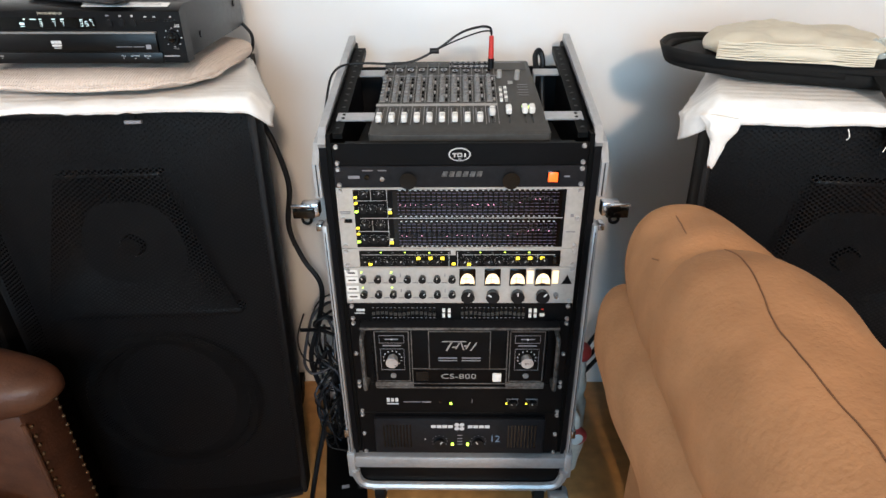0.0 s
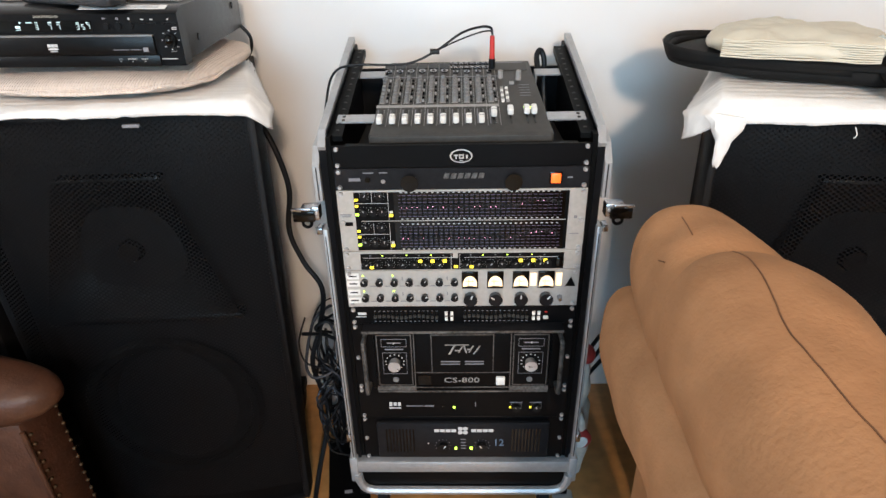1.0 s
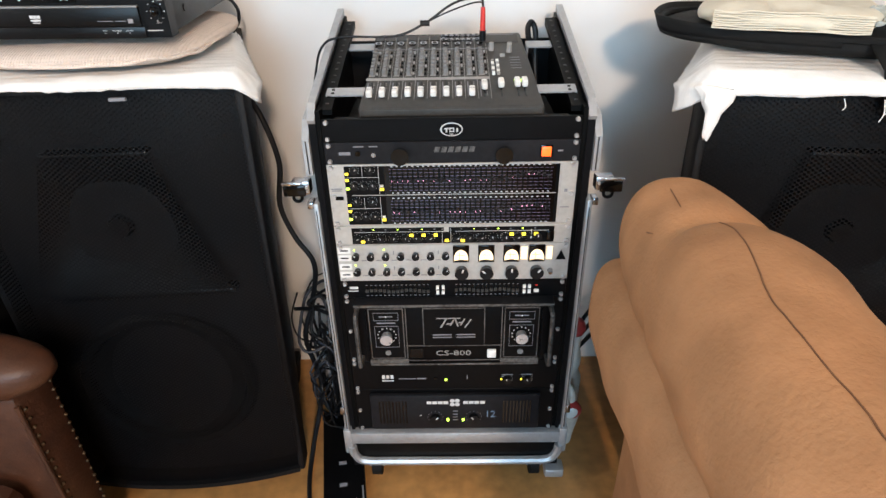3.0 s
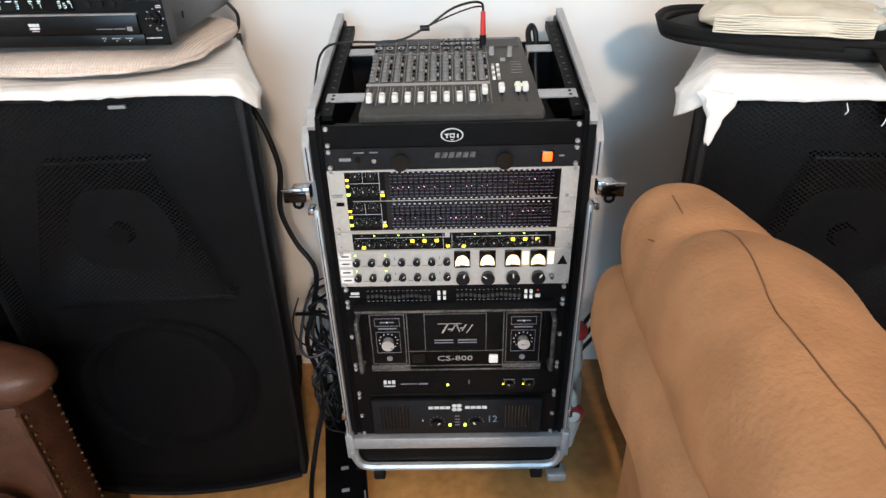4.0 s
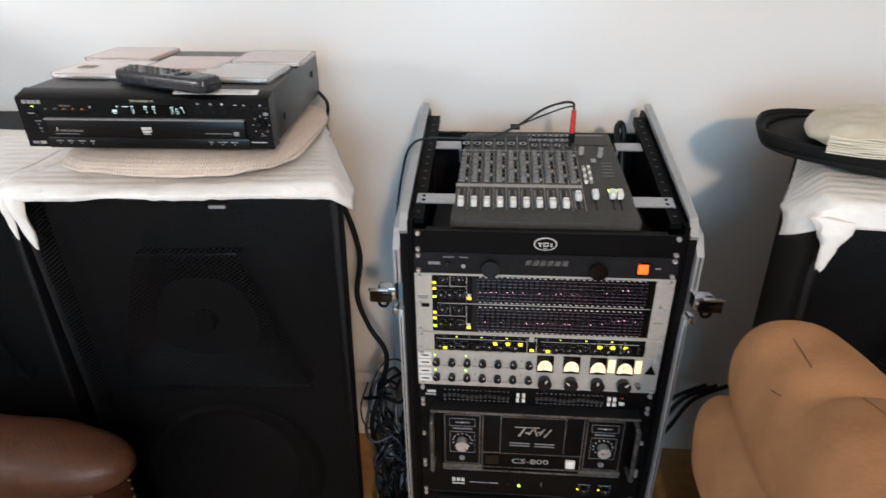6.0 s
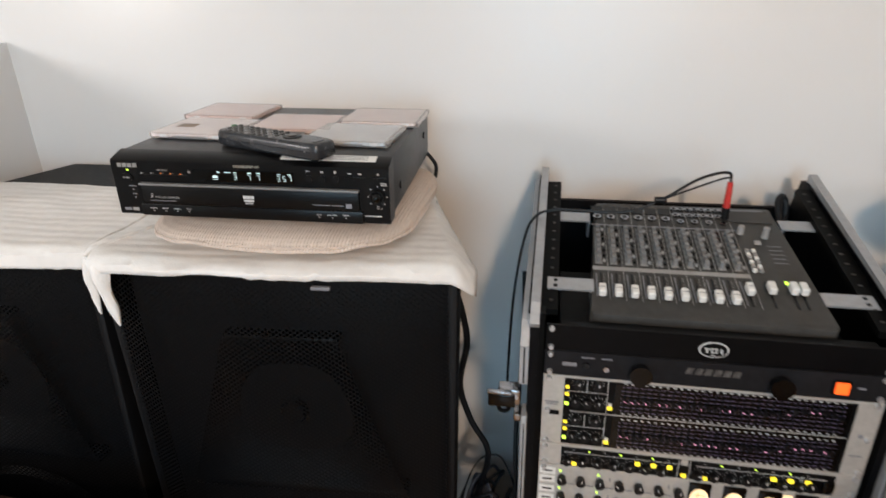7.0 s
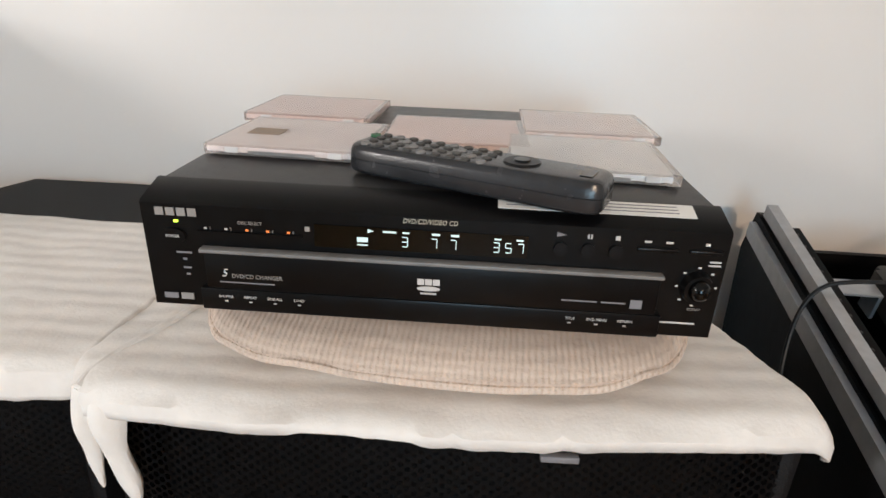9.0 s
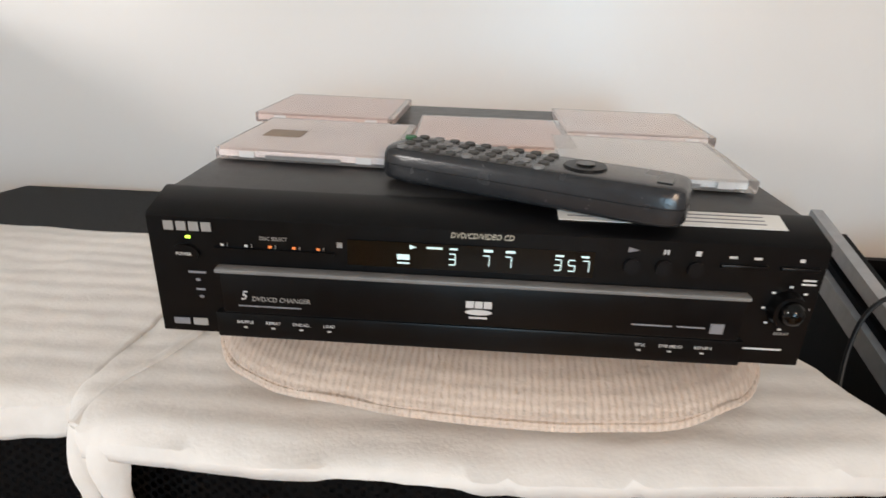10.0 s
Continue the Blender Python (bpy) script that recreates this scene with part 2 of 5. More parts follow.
# ---- loudspeakers ----
def grille_material():
    """Black perforated steel: staggered round holes that let the drivers show through."""
    m = mat("perforated_grille", (0.0032, 0.0032, 0.0038), 0.5, vary=0.2, scale=20, spec=0.10)
    n, l = m.node_tree.nodes, m.node_tree.links
    tc = n["Texture Coordinate"]
    sep = n.new("ShaderNodeSeparateXYZ")
    l.new(tc.outputs["Object"], sep.inputs[0])

    def op(kind, a, b=None):
        q = n.new("ShaderNodeMath")
        q.operation = kind
        for i, v in enumerate((a, b)):
            if v is None:
                continue
            if isinstance(v, (int, float)):
                q.inputs[i].default_value = v
            else:
                l.new(v, q.inputs[i])
        return q.outputs[0]

    def dist(shift):
        u = op("SUBTRACT", op("FRACT", op("ADD", op("DIVIDE", sep.outputs["X"], 0.0115), shift)), 0.5)
        v = op("SUBTRACT", op("FRACT", op("ADD", op("DIVIDE", sep.outputs["Z"], 0.0085), shift)), 0.5)
        u, v = op("MULTIPLY", u, 0.0115), op("MULTIPLY", v, 0.0085)
        return op("SQRT", op("ADD", op("MULTIPLY", u, u), op("MULTIPLY", v, v)))
    hole = op("LESS_THAN", op("MINIMUM", dist(0.0), dist(0.5)), 0.0027)
    clear = n.new("ShaderNodeBsdfTransparent")
    mix = n.new("ShaderNodeMixShader")
    l.new(hole, mix.inputs[0])
    l.new(n["Principled BSDF"].outputs[0], mix.inputs[1])
    l.new(clear.outputs[0], mix.inputs[2])
    l.new(mix.outputs[0], n["Material Output"].inputs["Surface"])
    return m


M_GRILLE = grille_material()
M_CABINET = mat("speaker_paint", (0.006, 0.006, 0.007), 0.55, vary=0.2, scale=60, bump=0.5, bump_scale=420, spec=0.2)
M_CONE = mat("speaker_cone", (0.004, 0.004, 0.004), 0.55, vary=0.2, bump=0.2, spec=0.12)
M_HORN = mat("horn_plastic", (0.004, 0.004, 0.0045), 0.34, vary=0.15, spec=0.24)
SPK_W, SPK_TOP, SPK_BOT, SPK_D = 0.58, 1.118, 0.078, 0.545


def front_line(u):
    """Depth of the bowed front at u from -1 to 1 across it."""
    return -0.032 * (1 - u * u)


def speaker_outline(inset, front):
    pts = [(u / 10 * (SPK_W / 2 - inset), front_line(u / 10) + front) for u in range(-10, 11)]
    return pts + [(SPK_W / 2 - inset, 0.07), (0.175 - inset, SPK_D), (-0.175 + inset, SPK_D), (-SPK_W / 2 + inset, 0.07)]


def loudspeaker(at, rz, label):
    s = thing("loudspeaker", at, label, "loudspeaker", "floor-standing loudspeakers", rz=rz)
    bm = bmesh.new()
    prism(bm, speaker_outline(0, 0.05), SPK_BOT, SPK_TOP, "z")
    bmesh.ops.bevel(bm, geom=[e for e in bm.edges if abs(e.verts[0].co.z - e.verts[1].co.z) < 0.01], offset=0.008, segments=2, affect="EDGES")
    part("cabinet", bm, M_CABINET, s)
    # rims that hold the grille
    for side in (-1, 1):
        bm = B(side * SPK_W / 2 - 0.009, side * SPK_W / 2 + 0.009, 0.0, 0.055, SPK_BOT, SPK_TOP, bevel=0.006)
        part("side_rim", bm, M_CABINET, s)
    front = [(u / 10 * (SPK_W / 2 - 0.004), front_line(u / 10)) for u in range(-10, 11)]
    for low in (SPK_BOT, SPK_TOP - 0.014):
        bm = prism(bmesh.new(), [(x, y - 0.005) for x, y in front] + [(x, y + 0.056) for x, y in front[::-1]], low, low + 0.014, "z")
        part("end_rim", bm, M_CABINET, s)
    z0, z1 = SPK_BOT + 0.012, SPK_TOP - 0.012
    part("grille", grid_mesh(24, 12, lambda u, v: ((2 * u - 1) * (SPK_W / 2 - 0.008), front_line(2 * u - 1) - 0.004 + 0.012 * max(0, abs(2 * v - 1) - 0.92) / 0.08, z0 + (z1 - z0) * v)), M_GRILLE, s, "black perforated steel grille")
    # horn behind the grille, a flared trough with a raised lip
    bm = grid_mesh(20, 14, lambda u, v: ((2 * u - 1) * (0.10 + 0.10 * (1 - v)), 0.004 + 0.045 * (1 - abs(2 * u - 1) ** 3) * math.sin(math.pi * v) - 0.012, 0.672 + 0.305 * v))
    part("horn", bm, M_HORN, s)
    part("horn_lip", B(-0.205, 0.205, -0.006, 0.030, 0.652, 0.672, bevel=0.007), M_HORN, s)
    part("horn_lip", B(-0.10, 0.10, -0.006, 0.030, 0.975, 0.985, bevel=0.004), M_HORN, s)
    bm = bmesh.new()
    cyl(bm, (0, 0.02, 0.82), 0.035, 0.03, "y", 20, 0.02)
    part("horn_throat", bm, M_HORN, s)
    # woofer cone, surround and dust cap
    bm = bmesh.new()
    prof = [(0.205, 0.004), (0.195, -0.010), (0.18, -0.006), (0.172, 0.010), (0.07, 0.040), (0.06, 0.028), (0.0, 0.018)]
    rings = []
    for r, y in prof:
        rings.append([bm.verts.new((r * math.cos(2 * math.pi * k / 40), 0.006 + y, 0.40 + r * math.sin(2 * math.pi * k / 40))) for k in range(40)])
    for a, b in zip(rings, rings[1:]):
        for k in range(40):
            bm.faces.new((a[k], a[(k + 1) % 40], b[(k + 1) % 40], b[k]))
    bmesh.ops.remove_doubles(bm, verts=bm.verts, dist=1e-5)
    part("woofer", bm, M_CONE, s)
    part("badge", B(0.076, 0.106, -0.037, -0.030, SPK_TOP - 0.03, SPK_TOP - 0.024, bevel=0.001), M_GREYPRINT, s)
    for child in s.children:
        for v in child.data.vertices:
            v.co.x *= 1 - 0.075 * max(0.0, (0.5 - v.co.z) / 0.4) ** 2
    for x in (-0.17, 0.17):
        for y in (0.20, 0.44):
            bm = C((x, y, 0.045), 0.045, 0.03, "x", 20)
            box(bm, x - 0.025, x + 0.025, y - 0.03, y + 0.03, 0.072, 0.100)
            part("caster", bm, M_RUBBER, s)
    return s


SPK_L = (-0.675, 1.135, 0)
SPK_R = (0.737, 1.072, 0)
loudspeaker(SPK_L, 4.0, "large black loudspeaker with perforated grille under a towel and player")
loudspeaker((-1.305, 1.135, 0), 1.0, "large black loudspeaker with perforated grille under a white towel")
loudspeaker(SPK_R, -8.0, "large black loudspeaker with perforated grille under towel and bag")


# ---- flight case ----
def flight_case():
    s = thing("rack_case", (0, 1.15, 0), "black flight-case equipment rack with aluminium edges on casters", "rack")
    outline = [(0.0, 0.17), (0.0, 1.035), (0.02, 1.055), (0.43, 1.150), (0.47, 1.145), (0.50, 1.08), (0.50, 0.17)]
    for side in (-1, 1):
        a, b = sorted((side * 0.252, side * 0.266))
        part("side_panel", prism(bmesh.new(), outline, a, b), M_BLACKPLY, s)
        a, b = sorted((side * 0.2435, side * 0.252))
        part("rack_rail", B(a, b, 0.004, 0.03, 0.235, 1.05), M_RAIL, s)
        a, b = sorted((side * 0.225, side * 0.252))
        part("sloped_rail", prism(bmesh.new(), [(0.03, 1.035), (0.03, 1.045), (0.42, 1.14), (0.42, 1.125)], a, b), M_RAIL, s, "slotted black steel rail")
        bm = bmesh.new()
        for k in range(14):
            y = 0.05 + 0.027 * k
            zc = 1.0455 + (y - 0.03) * 0.2436
            box(bm, side * 0.236 - 0.0028, side * 0.236 + 0.0028, y - 0.0022, y + 0.0022, zc - 0.0005, zc + 0.0012)
        part("rail_slot", bm, M_MIXER, s)["kind"] = "stuff"
        # aluminium edging
        a, b = sorted((side * 0.252, side * 0.2665))
        part("top_edging", prism(bmesh.new(), [(-0.004, 1.035), (0.018, 1.062), (0.44, 1.166), (0.445, 1.148), (0.03, 1.048), (0.004, 1.02)], a, b), M_ALU, s, "scuffed aluminium edging")
        a, b = sorted((side * 0.264, side * 0.2745))
        part("lower_edging", B(a, b, -0.014, 0.022, 0.185, 0.870, bevel=0.003), M_ALU, s, "scuffed aluminium edging")
        a, b = sorted((side * 0.266, side * 0.279))
        part("upper_edging", prism(bmesh.new(), [(-0.012, 0.93), (-0.012, 1.0), (0.014, 1.032), (0.455, 1.135), (0.460, 1.112), (0.026, 1.010), (0.012, 0.992), (0.012, 0.93)], a, b), M_ALU, s, "scuffed aluminium edging")
        part("groove", B(*sorted((side * 0.2712, side * 0.2736)), -0.0124, -0.0112, 0.932, 0.998), M_RAIL, s)
        part("groove", B(*sorted((side * 0.2682, side * 0.2700)), -0.0144, -0.0132, 0.25, 0.855), M_RAIL, s)
        a, b = sorted((side * 0.266, side * 0.270))
        part("lid_panel", prism(bmesh.new(), [(0.016, 0.92), (0.016, 1.01), (0.03, 1.04), (0.45, 1.145), (0.49, 1.08), (0.49, 0.92)], a, b), M_BLACKPLY, s)
        # butterfly latch
        latch = part("latch", B(*sorted((side * 0.276, side * 0.312)), -0.014, 0.012, 0.890, 0.918, bevel=0.003), M_CHROME, s, "chrome butterfly latch")
        part("latch_wing", B(*sorted((side * 0.284, side * 0.327)), -0.020, -0.0155, 0.889, 0.911, bevel=0.002), M_GLOSS, latch)
        part("latch_wing", B(*sorted((side * 0.290, side * 0.329)), -0.0225, -0.0145, 0.9135, 0.9185, bevel=0.0015), M_CHROME, latch)
        for k in (0.282, 0.290):
            part("rivet", C((side * k, -0.0150, 0.906), 0.0026, 0.003, "y", 12), M_SCREW, latch)
        bm = bmesh.new()
        tube(bm, [(side * 0.302 + 0.0085 * math.cos(a), -0.012, 0.884 + 0.0085 * math.sin(a)) for a in [2 * math.pi * k / 12 for k in range(13)]], 0.0032, 8)
        part("latch_hook", bm, M_RAIL, latch)
        part("catch_plate", B(*sorted((side * 0.2745, side * 0.286)), -0.013, 0.014, 0.858, 0.872, bevel=0.002), M_CHROME, s)
        part("corner_plate", B(*sorted((side * 0.260, side * 0.280)), -0.018, 0.03, 0.165, 0.245, bevel=0.004), M_ALU, s)
        part("corner_plate", B(*sorted((side * 0.268, side * 0.280)), -0.018, 0.01, 0.30, 0.325, bevel=0.003), M_CHROME, s)
        for y in (0.06, 0.42):
            bm = C((side * 0.215, y + 0.01, 0.042), 0.042, 0.026, "x", 24)
            part("caster_wheel", bm, M_RUBBER, s)
            bm = bmesh.new()
            box(bm, side * 0.215 - 0.030, side * 0.215 + 0.030, y - 0.03, y + 0.035, 0.092, 0.10)
            box(bm, side * 0.215 - 0.020, side * 0.215 - 0.016, y - 0.015, y + 0.03, 0.04, 0.095)
            box(bm, side * 0.215 + 0.016, side * 0.215 + 0.020, y - 0.015, y + 0.03, 0.04, 0.095)
            part("caster_fork", bm, M_ALU, s)
    part("brake_pedal", B(0.235, 0.285, -0.01, 0.03, 0.055, 0.085, bevel=0.006), M_ALU, s)
    part("back_panel", B(-0.252, 0.252, 0.488, 0.50, 0.17, 1.08), M_BLACKPLY, s)
    part("base_panel", B(-0.266, 0.266, 0.0, 0.49, 0.10, 0.182), M_BLACKPLY, s)
    part("front_sill", B(-0.268, 0.268, -0.016, 0.02, 0.196, 0.232, bevel=0.004), M_ALU, s, "scuffed aluminium sill")
    part("base_skirt", B(-0.255, 0.255, -0.008, 0.0, 0.125, 0.194), M_PANEL, s)
    pts = [(-0.262, -0.014, 0.188), (-0.258, -0.014, 0.160), (-0.235, -0.014, 0.135), (-0.15, -0.014, 0.132), (0.15, -0.014, 0.132), (0.235, -0.014, 0.135), (0.258, -0.014, 0.160), (0.262, -0.014, 0.188)]
    part("bottom_hoop", T(pts, 0.011), M_ALU, s, "scuffed aluminium edging")
    return s


flight_case()

# ---- rack units: local x across, y out of the front is negative, z up from the unit's lower edge ----
U = 0.04445
RACK_TOP = 1.0364


def unit(name, first, size, material, label, category, proud=0.0, ear=None, depth=0.30):
    """An empty at the unit's lower front edge with chassis, faceplate and screws."""
    s = thing(name, (0, 1.15, RACK_TOP - (first + size) * U), label, category, "rack units in the case")
    h = size * U
    part("chassis", B(-0.218, 0.218, 0.004, depth, 0.003, h - 0.003), M_RAIL, s)
    part("faceplate", B(-0.2413, 0.2413, -0.003 - proud, 0.003, 0.0006, h - 0.0006, bevel=0.0008, seg=1), material, s)
    for side in (-1, 1):
        for z in ((0.0064, h - 0.0064) if size == 1 else (0.0064, h - 0.0064) if size == 2 else (0.0064, 0.5 * h, h - 0.0064)):
            bm = C((side * 0.2325, -0.0055 - proud, z), 0.0048, 0.005, "y", 14, 0.0036)
            part("screw", bm, M_SCREW, s)
    return s, h


def knob(s, x, z, r, depth, material=M_KNOB, pointer=True, y=-0.003, name="knob", seg=18):
    bm = C((x, y - depth / 2, z), r * 0.82, depth, "y", seg, r)
    bm2 = part(name, bm, material, s)
    if pointer:
        a = random.uniform(-0.9, 0.9)
        bm = bmesh.new()
        box(bm, -r * 0.10, r * 0.10, -0.0004, 0.0004, r * 0.25, r * 0.85)
        bmesh.ops.transform(bm, matrix=Matrix.Translation((x, y - depth - 0.0004, z)) @ Matrix.Rotation(a, 4, "Y"), verts=bm.verts)
        part("pointer", bm, M_PRINT, bm2)
    return bm2


def patch(s, x, z, w, h, material, y=-0.0036, name="marking", t=0.0008, label=""):
    return part(name, B(x - w / 2, x + w / 2, y - t, y, z - h / 2, z + h / 2), material, s, label)


def joined(s, name, boxes, material, y=-0.0036, t=0.0008, label="", kind=""):
    """Many small flat marks of one kind in one mesh; boxes: (x, z, w, h)."""
    bm = bmesh.new()
    for x, z, w, h in boxes:
        box(bm, x - w / 2, x + w / 2, y - t, y, z - h / 2, z + h / 2)
    ob = part(name, bm, material, s, label)
    kind = kind or ("stuff" if len(boxes) > 1 else "")
    if kind:
        ob["kind"] = kind
    return ob


def ticks(s, places, r, y, n=9, size=0.0011):
    """White scale dots round knobs, in one mesh."""
    joined(s, "knob_scale", [(x + r * math.sin(a), z + r * math.cos(a), size, size) for x, z in places for a in [radians(-135 + 270 / (n - 1) * k) for k in range(n)]], M_PRINT, y=y, t=0.0003)


# blank panel with an oval badge
s, h = unit("blank_panel", 0, 1, M_PANEL, "black blank rack panel with white oval badge", "rack panel", depth=0.02)
bm = C((0, -0.0035, h / 2), 0.021, 0.001, "y", 36)
bmesh.ops.transform(bm, matrix=Matrix.Diagonal((1, 1, 0.62, 1)), verts=bm.verts)
bmesh.ops.translate(bm, verts=bm.verts, vec=(0, 0, h / 2 * 0.38))
part("badge", bm, M_PRINT, s, "white oval badge")
bm = C((0, -0.0045, h / 2), 0.0185, 0.001, "y", 36)
bmesh.ops.transform(bm, matrix=Matrix.Diagonal((1, 1, 0.60, 1)), verts=bm.verts)
bmesh.ops.translate(bm, verts=bm.verts, vec=(0, 0, h / 2 * 0.40))
part("badge_field", bm, M_PANEL, s)
joined(s, "badge_mark", [(-0.0095, h / 2 + 0.002, 0.008, 0.0022), (-0.0095, h / 2 - 0.002, 0.0025, 0.006), (0.0005, h / 2 + 0.0025, 0.008, 0.002), (0.0005, h / 2 - 0.0035, 0.008, 0.002), (-0.003, h / 2, 0.002, 0.008), (0.004, h / 2, 0.002, 0.008), (0.0105, h / 2 - 0.001, 0.003, 0.007), (0, h / 2 - 0.0085, 0.006, 0.0012)], M_PRINT, y=-0.005)

# power conditioner
s, h = unit("power_conditioner", 1, 1, M_PANEL_G, "charcoal power conditioner with two dark knobs and orange lit switch", "power conditioner")
for i in range(6):
    bm = bmesh.new()
    x = -0.034 + 0.0132 * i
    prism(bm, [(x, h * 0.50), (x + 0.0095, h * 0.50), (x + 0.0125, h * 0.74), (x + 0.003, h * 0.74)], -0.0040, -0.0032, "y")
    part("logo_mark", bm, M_TRIM, s)
for x in (-0.098, 0.098):
    knob(s, x, h * 0.42, 0.0165, 0.016, M_GLOSS, pointer=False, name="light_knob", seg=28)
sw = part("switch_frame", B(0.166, 0.190, -0.006, -0.003, h * 0.24, h * 0.76, bevel=0.001), M_GLOSS, s)
part("switch", B(0.169, 0.187, -0.010, -0.006, h * 0.29, h * 0.71, bevel=0.001), M_ORANGE, sw, "lit orange rocker switch")
part("breaker", C((-0.148, -0.006, h * 0.45), 0.0045, 0.007, "y", 14), M_CHROME, s)
part("jack", C((-0.178, -0.005, h * 0.5), 0.005, 0.004, "y", 14), M_GLOSS, s)
joined(s, "printing", [(-0.203, h * 0.5, 0.022, 0.006), (-0.176, h * 0.8, 0.02, 0.002), (-0.148, h * 0.8, 0.016, 0.002), (0.205, h * 0.5, 0.01, 0.003)], M_GREYPRINT)

# graphic equaliser, two rows of sliders
s, h = unit("graphic_equaliser", 2, 3, M_SILVER, "silver graphic equaliser with two rows of black sliders", "equaliser")
part("control_field", B(-0.208, 0.207, -0.0045, -0.003, 0.004, h - 0.004), M_PANEL, s)
part("slider_field", B(-0.131, 0.200, -0.0052, -0.0045, 0.006, h - 0.006), M_GLOSS, s)
rng = random.Random(4)
for row in range(2):
    zc = h * (0.755 if row == 0 else 0.255)
    lines = [(0.036, zc + dz, 0.315, 0.0007) for dz in (-0.022, -0.0147, -0.0073, 0, 0.0073, 0.0147, 0.022)]
    joined(s, "scale_line", lines, M_EQLINE, y=-0.0053, t=0.0003)
    joined(s, "scale_mark", [(-0.116 + 0.0101 * i, zc + 0.028, 0.004, 0.0018) for i in range(31)] + [(-0.116 + 0.0101 * i, zc - 0.0275, 0.004, 0.0018) for i in range(31)], M_PRINT, y=-0.0053, t=0.0003)
    joined(s, "slot", [(-0.116 + 0.0101 * i, zc, 0.0026, 0.046) for i in range(31)], M_RAIL, y=-0.0053, t=0.0004)
    for i in range(31):
        z = zc + rng.choice((0, 0, 0, 0, 0.001, -0.001)) + (0.012 * math.sin((i - 22) / 3) if i > 22 else 0)
        fd = part("fader", B(-0.1189 + 0.0101 * i, -0.1131 + 0.0101 * i, -0.012, -0.0057, z - 0.0030, z + 0.0030), M_KNOB, s)
        if rng.random() < 0.42:
            part("fader_light", B(-0.1166 + 0.0101 * i, -0.1154 + 0.0101 * i, -0.0125, -0.0120, z - 0.0007, z + 0.0007), M_PINK, fd, "tiny lit pink lamp")
    for x, z in ((-0.188, 0.022), (-0.158, 0.022), (-0.190, -0.011), (-0.172, -0.011), (-0.154, -0.011)):
        knob(s, x, zc + z, 0.0072, 0.010, y=-0.0045)
    ticks(s, [(x, zc + z) for x, z in ((-0.188, 0.022), (-0.158, 0.022), (-0.190, -0.011), (-0.172, -0.011), (-0.154, -0.011))], 0.0092, -0.0046)
    for z, m in ((0.014, M_YELLOW), (0.001, M_YELLOW), (-0.017, M_GREEN)):
        patch(s, -0.2035, zc + z, 0.0060, 0.0038, m, y=-0.0046, name="lit_button", t=0.003)
    patch(s, -0.137, zc - 0.019, 0.007, 0.0045, M_YELLOW, y=-0.0046, name="lit_button", t=0.003)
    patch(s, -0.137, zc - 0.012, 0.006, 0.004, M_WHITE, y=-0.0046, name="button", t=0.003)
    joined(s, "frame_line", [(-0.173, zc + 0.006, 0.064, 0.0008), (-0.1735, zc + 0.018, 0.0008, 0.024), (-0.142, zc, 0.0008, 0.06)], M_PRINT, y=-0.0046, t=0.0003)
    patch(s, 0.003, zc - 0.0313, 0.40, 0.0012, M_SILVER, y=-0.0053)
joined(s, "printing", [(-0.226, h * 0.62, 0.022, 0.0022), (-0.226, h * 0.59, 0.018, 0.0018), (0.222, h * 0.28, 0.018, 0.002), (0.222, h * 0.55, 0.006, 0.006)], M_GREYPRINT)
patch(s, -0.222, h * 0.47, 0.016, 0.008, M_PANEL, name="maker_plate")

# compressor
s, h = unit("compressor", 5, 1, M_SILVER, "silver compressor with black field and yellow lit buttons", "compressor")
part("control_field", B(-0.206, 0.206, -0.0045, -0.003, 0.003, h - 0.005), M_PANEL, s)
for side in (-1, 1):
    for i in range(7):
        x = -0.196 + 0.0248 * i if side < 0 else 0.008 + 0.0248 * i
        knob(s, x, 0.016, 0.0072, 0.010, y=-0.0045)
        if i in (4, 5, 6):
            patch(s, x + 0.0125, 0.023, 0.0075, 0.0055, M_YELLOW, y=-0.0046, name="lit_button", t=0.003)
        patch(s, x + 0.010, 0.036, 0.003, 0.002, M_GREEN if i % 2 else M_GREYPRINT, y=-0.0046, name="lamp")
    patch(s, -0.184 if side < 0 else 0.020, 0.009, 0.0075, 0.0045, M_YELLOW, y=-0.0046, name="lit_button", t=0.003)
ticks(s, [(-0.196 + 0.0248 * i, 0.016) for i in range(7)] + [(0.008 + 0.0248 * i, 0.016) for i in range(7)], 0.0098, -0.0046)
patch(s, -0.012, 0.010, 0.0075, 0.0045, M_YELLOW, y=-0.0046, name="lit_button", t=0.003)
joined(s, "frame_line", [(-0.106, 0.0305, 0.19, 0.0008), (0.10, 0.0305, 0.19, 0.0008), (-0.0215, 0.02, 0.0008, 0.036), (-0.004, 0.02, 0.0008, 0.036), (0.160, 0.018, 0.0008, 0.03)], M_PRINT, y=-0.0046, t=0.0003)
knob(s, 0.173, 0.018, 0.008, 0.010, y=-0.0045)
part("power_switch", B(0.190, 0.206, -0.010, -0.0045, 0.010, 0.030, bevel=0.002), M_GLOSS, s)
part("badge", B(-0.018, -0.008, -0.0055, -0.0045, 0.030, 0.041), M_SILVER, s)

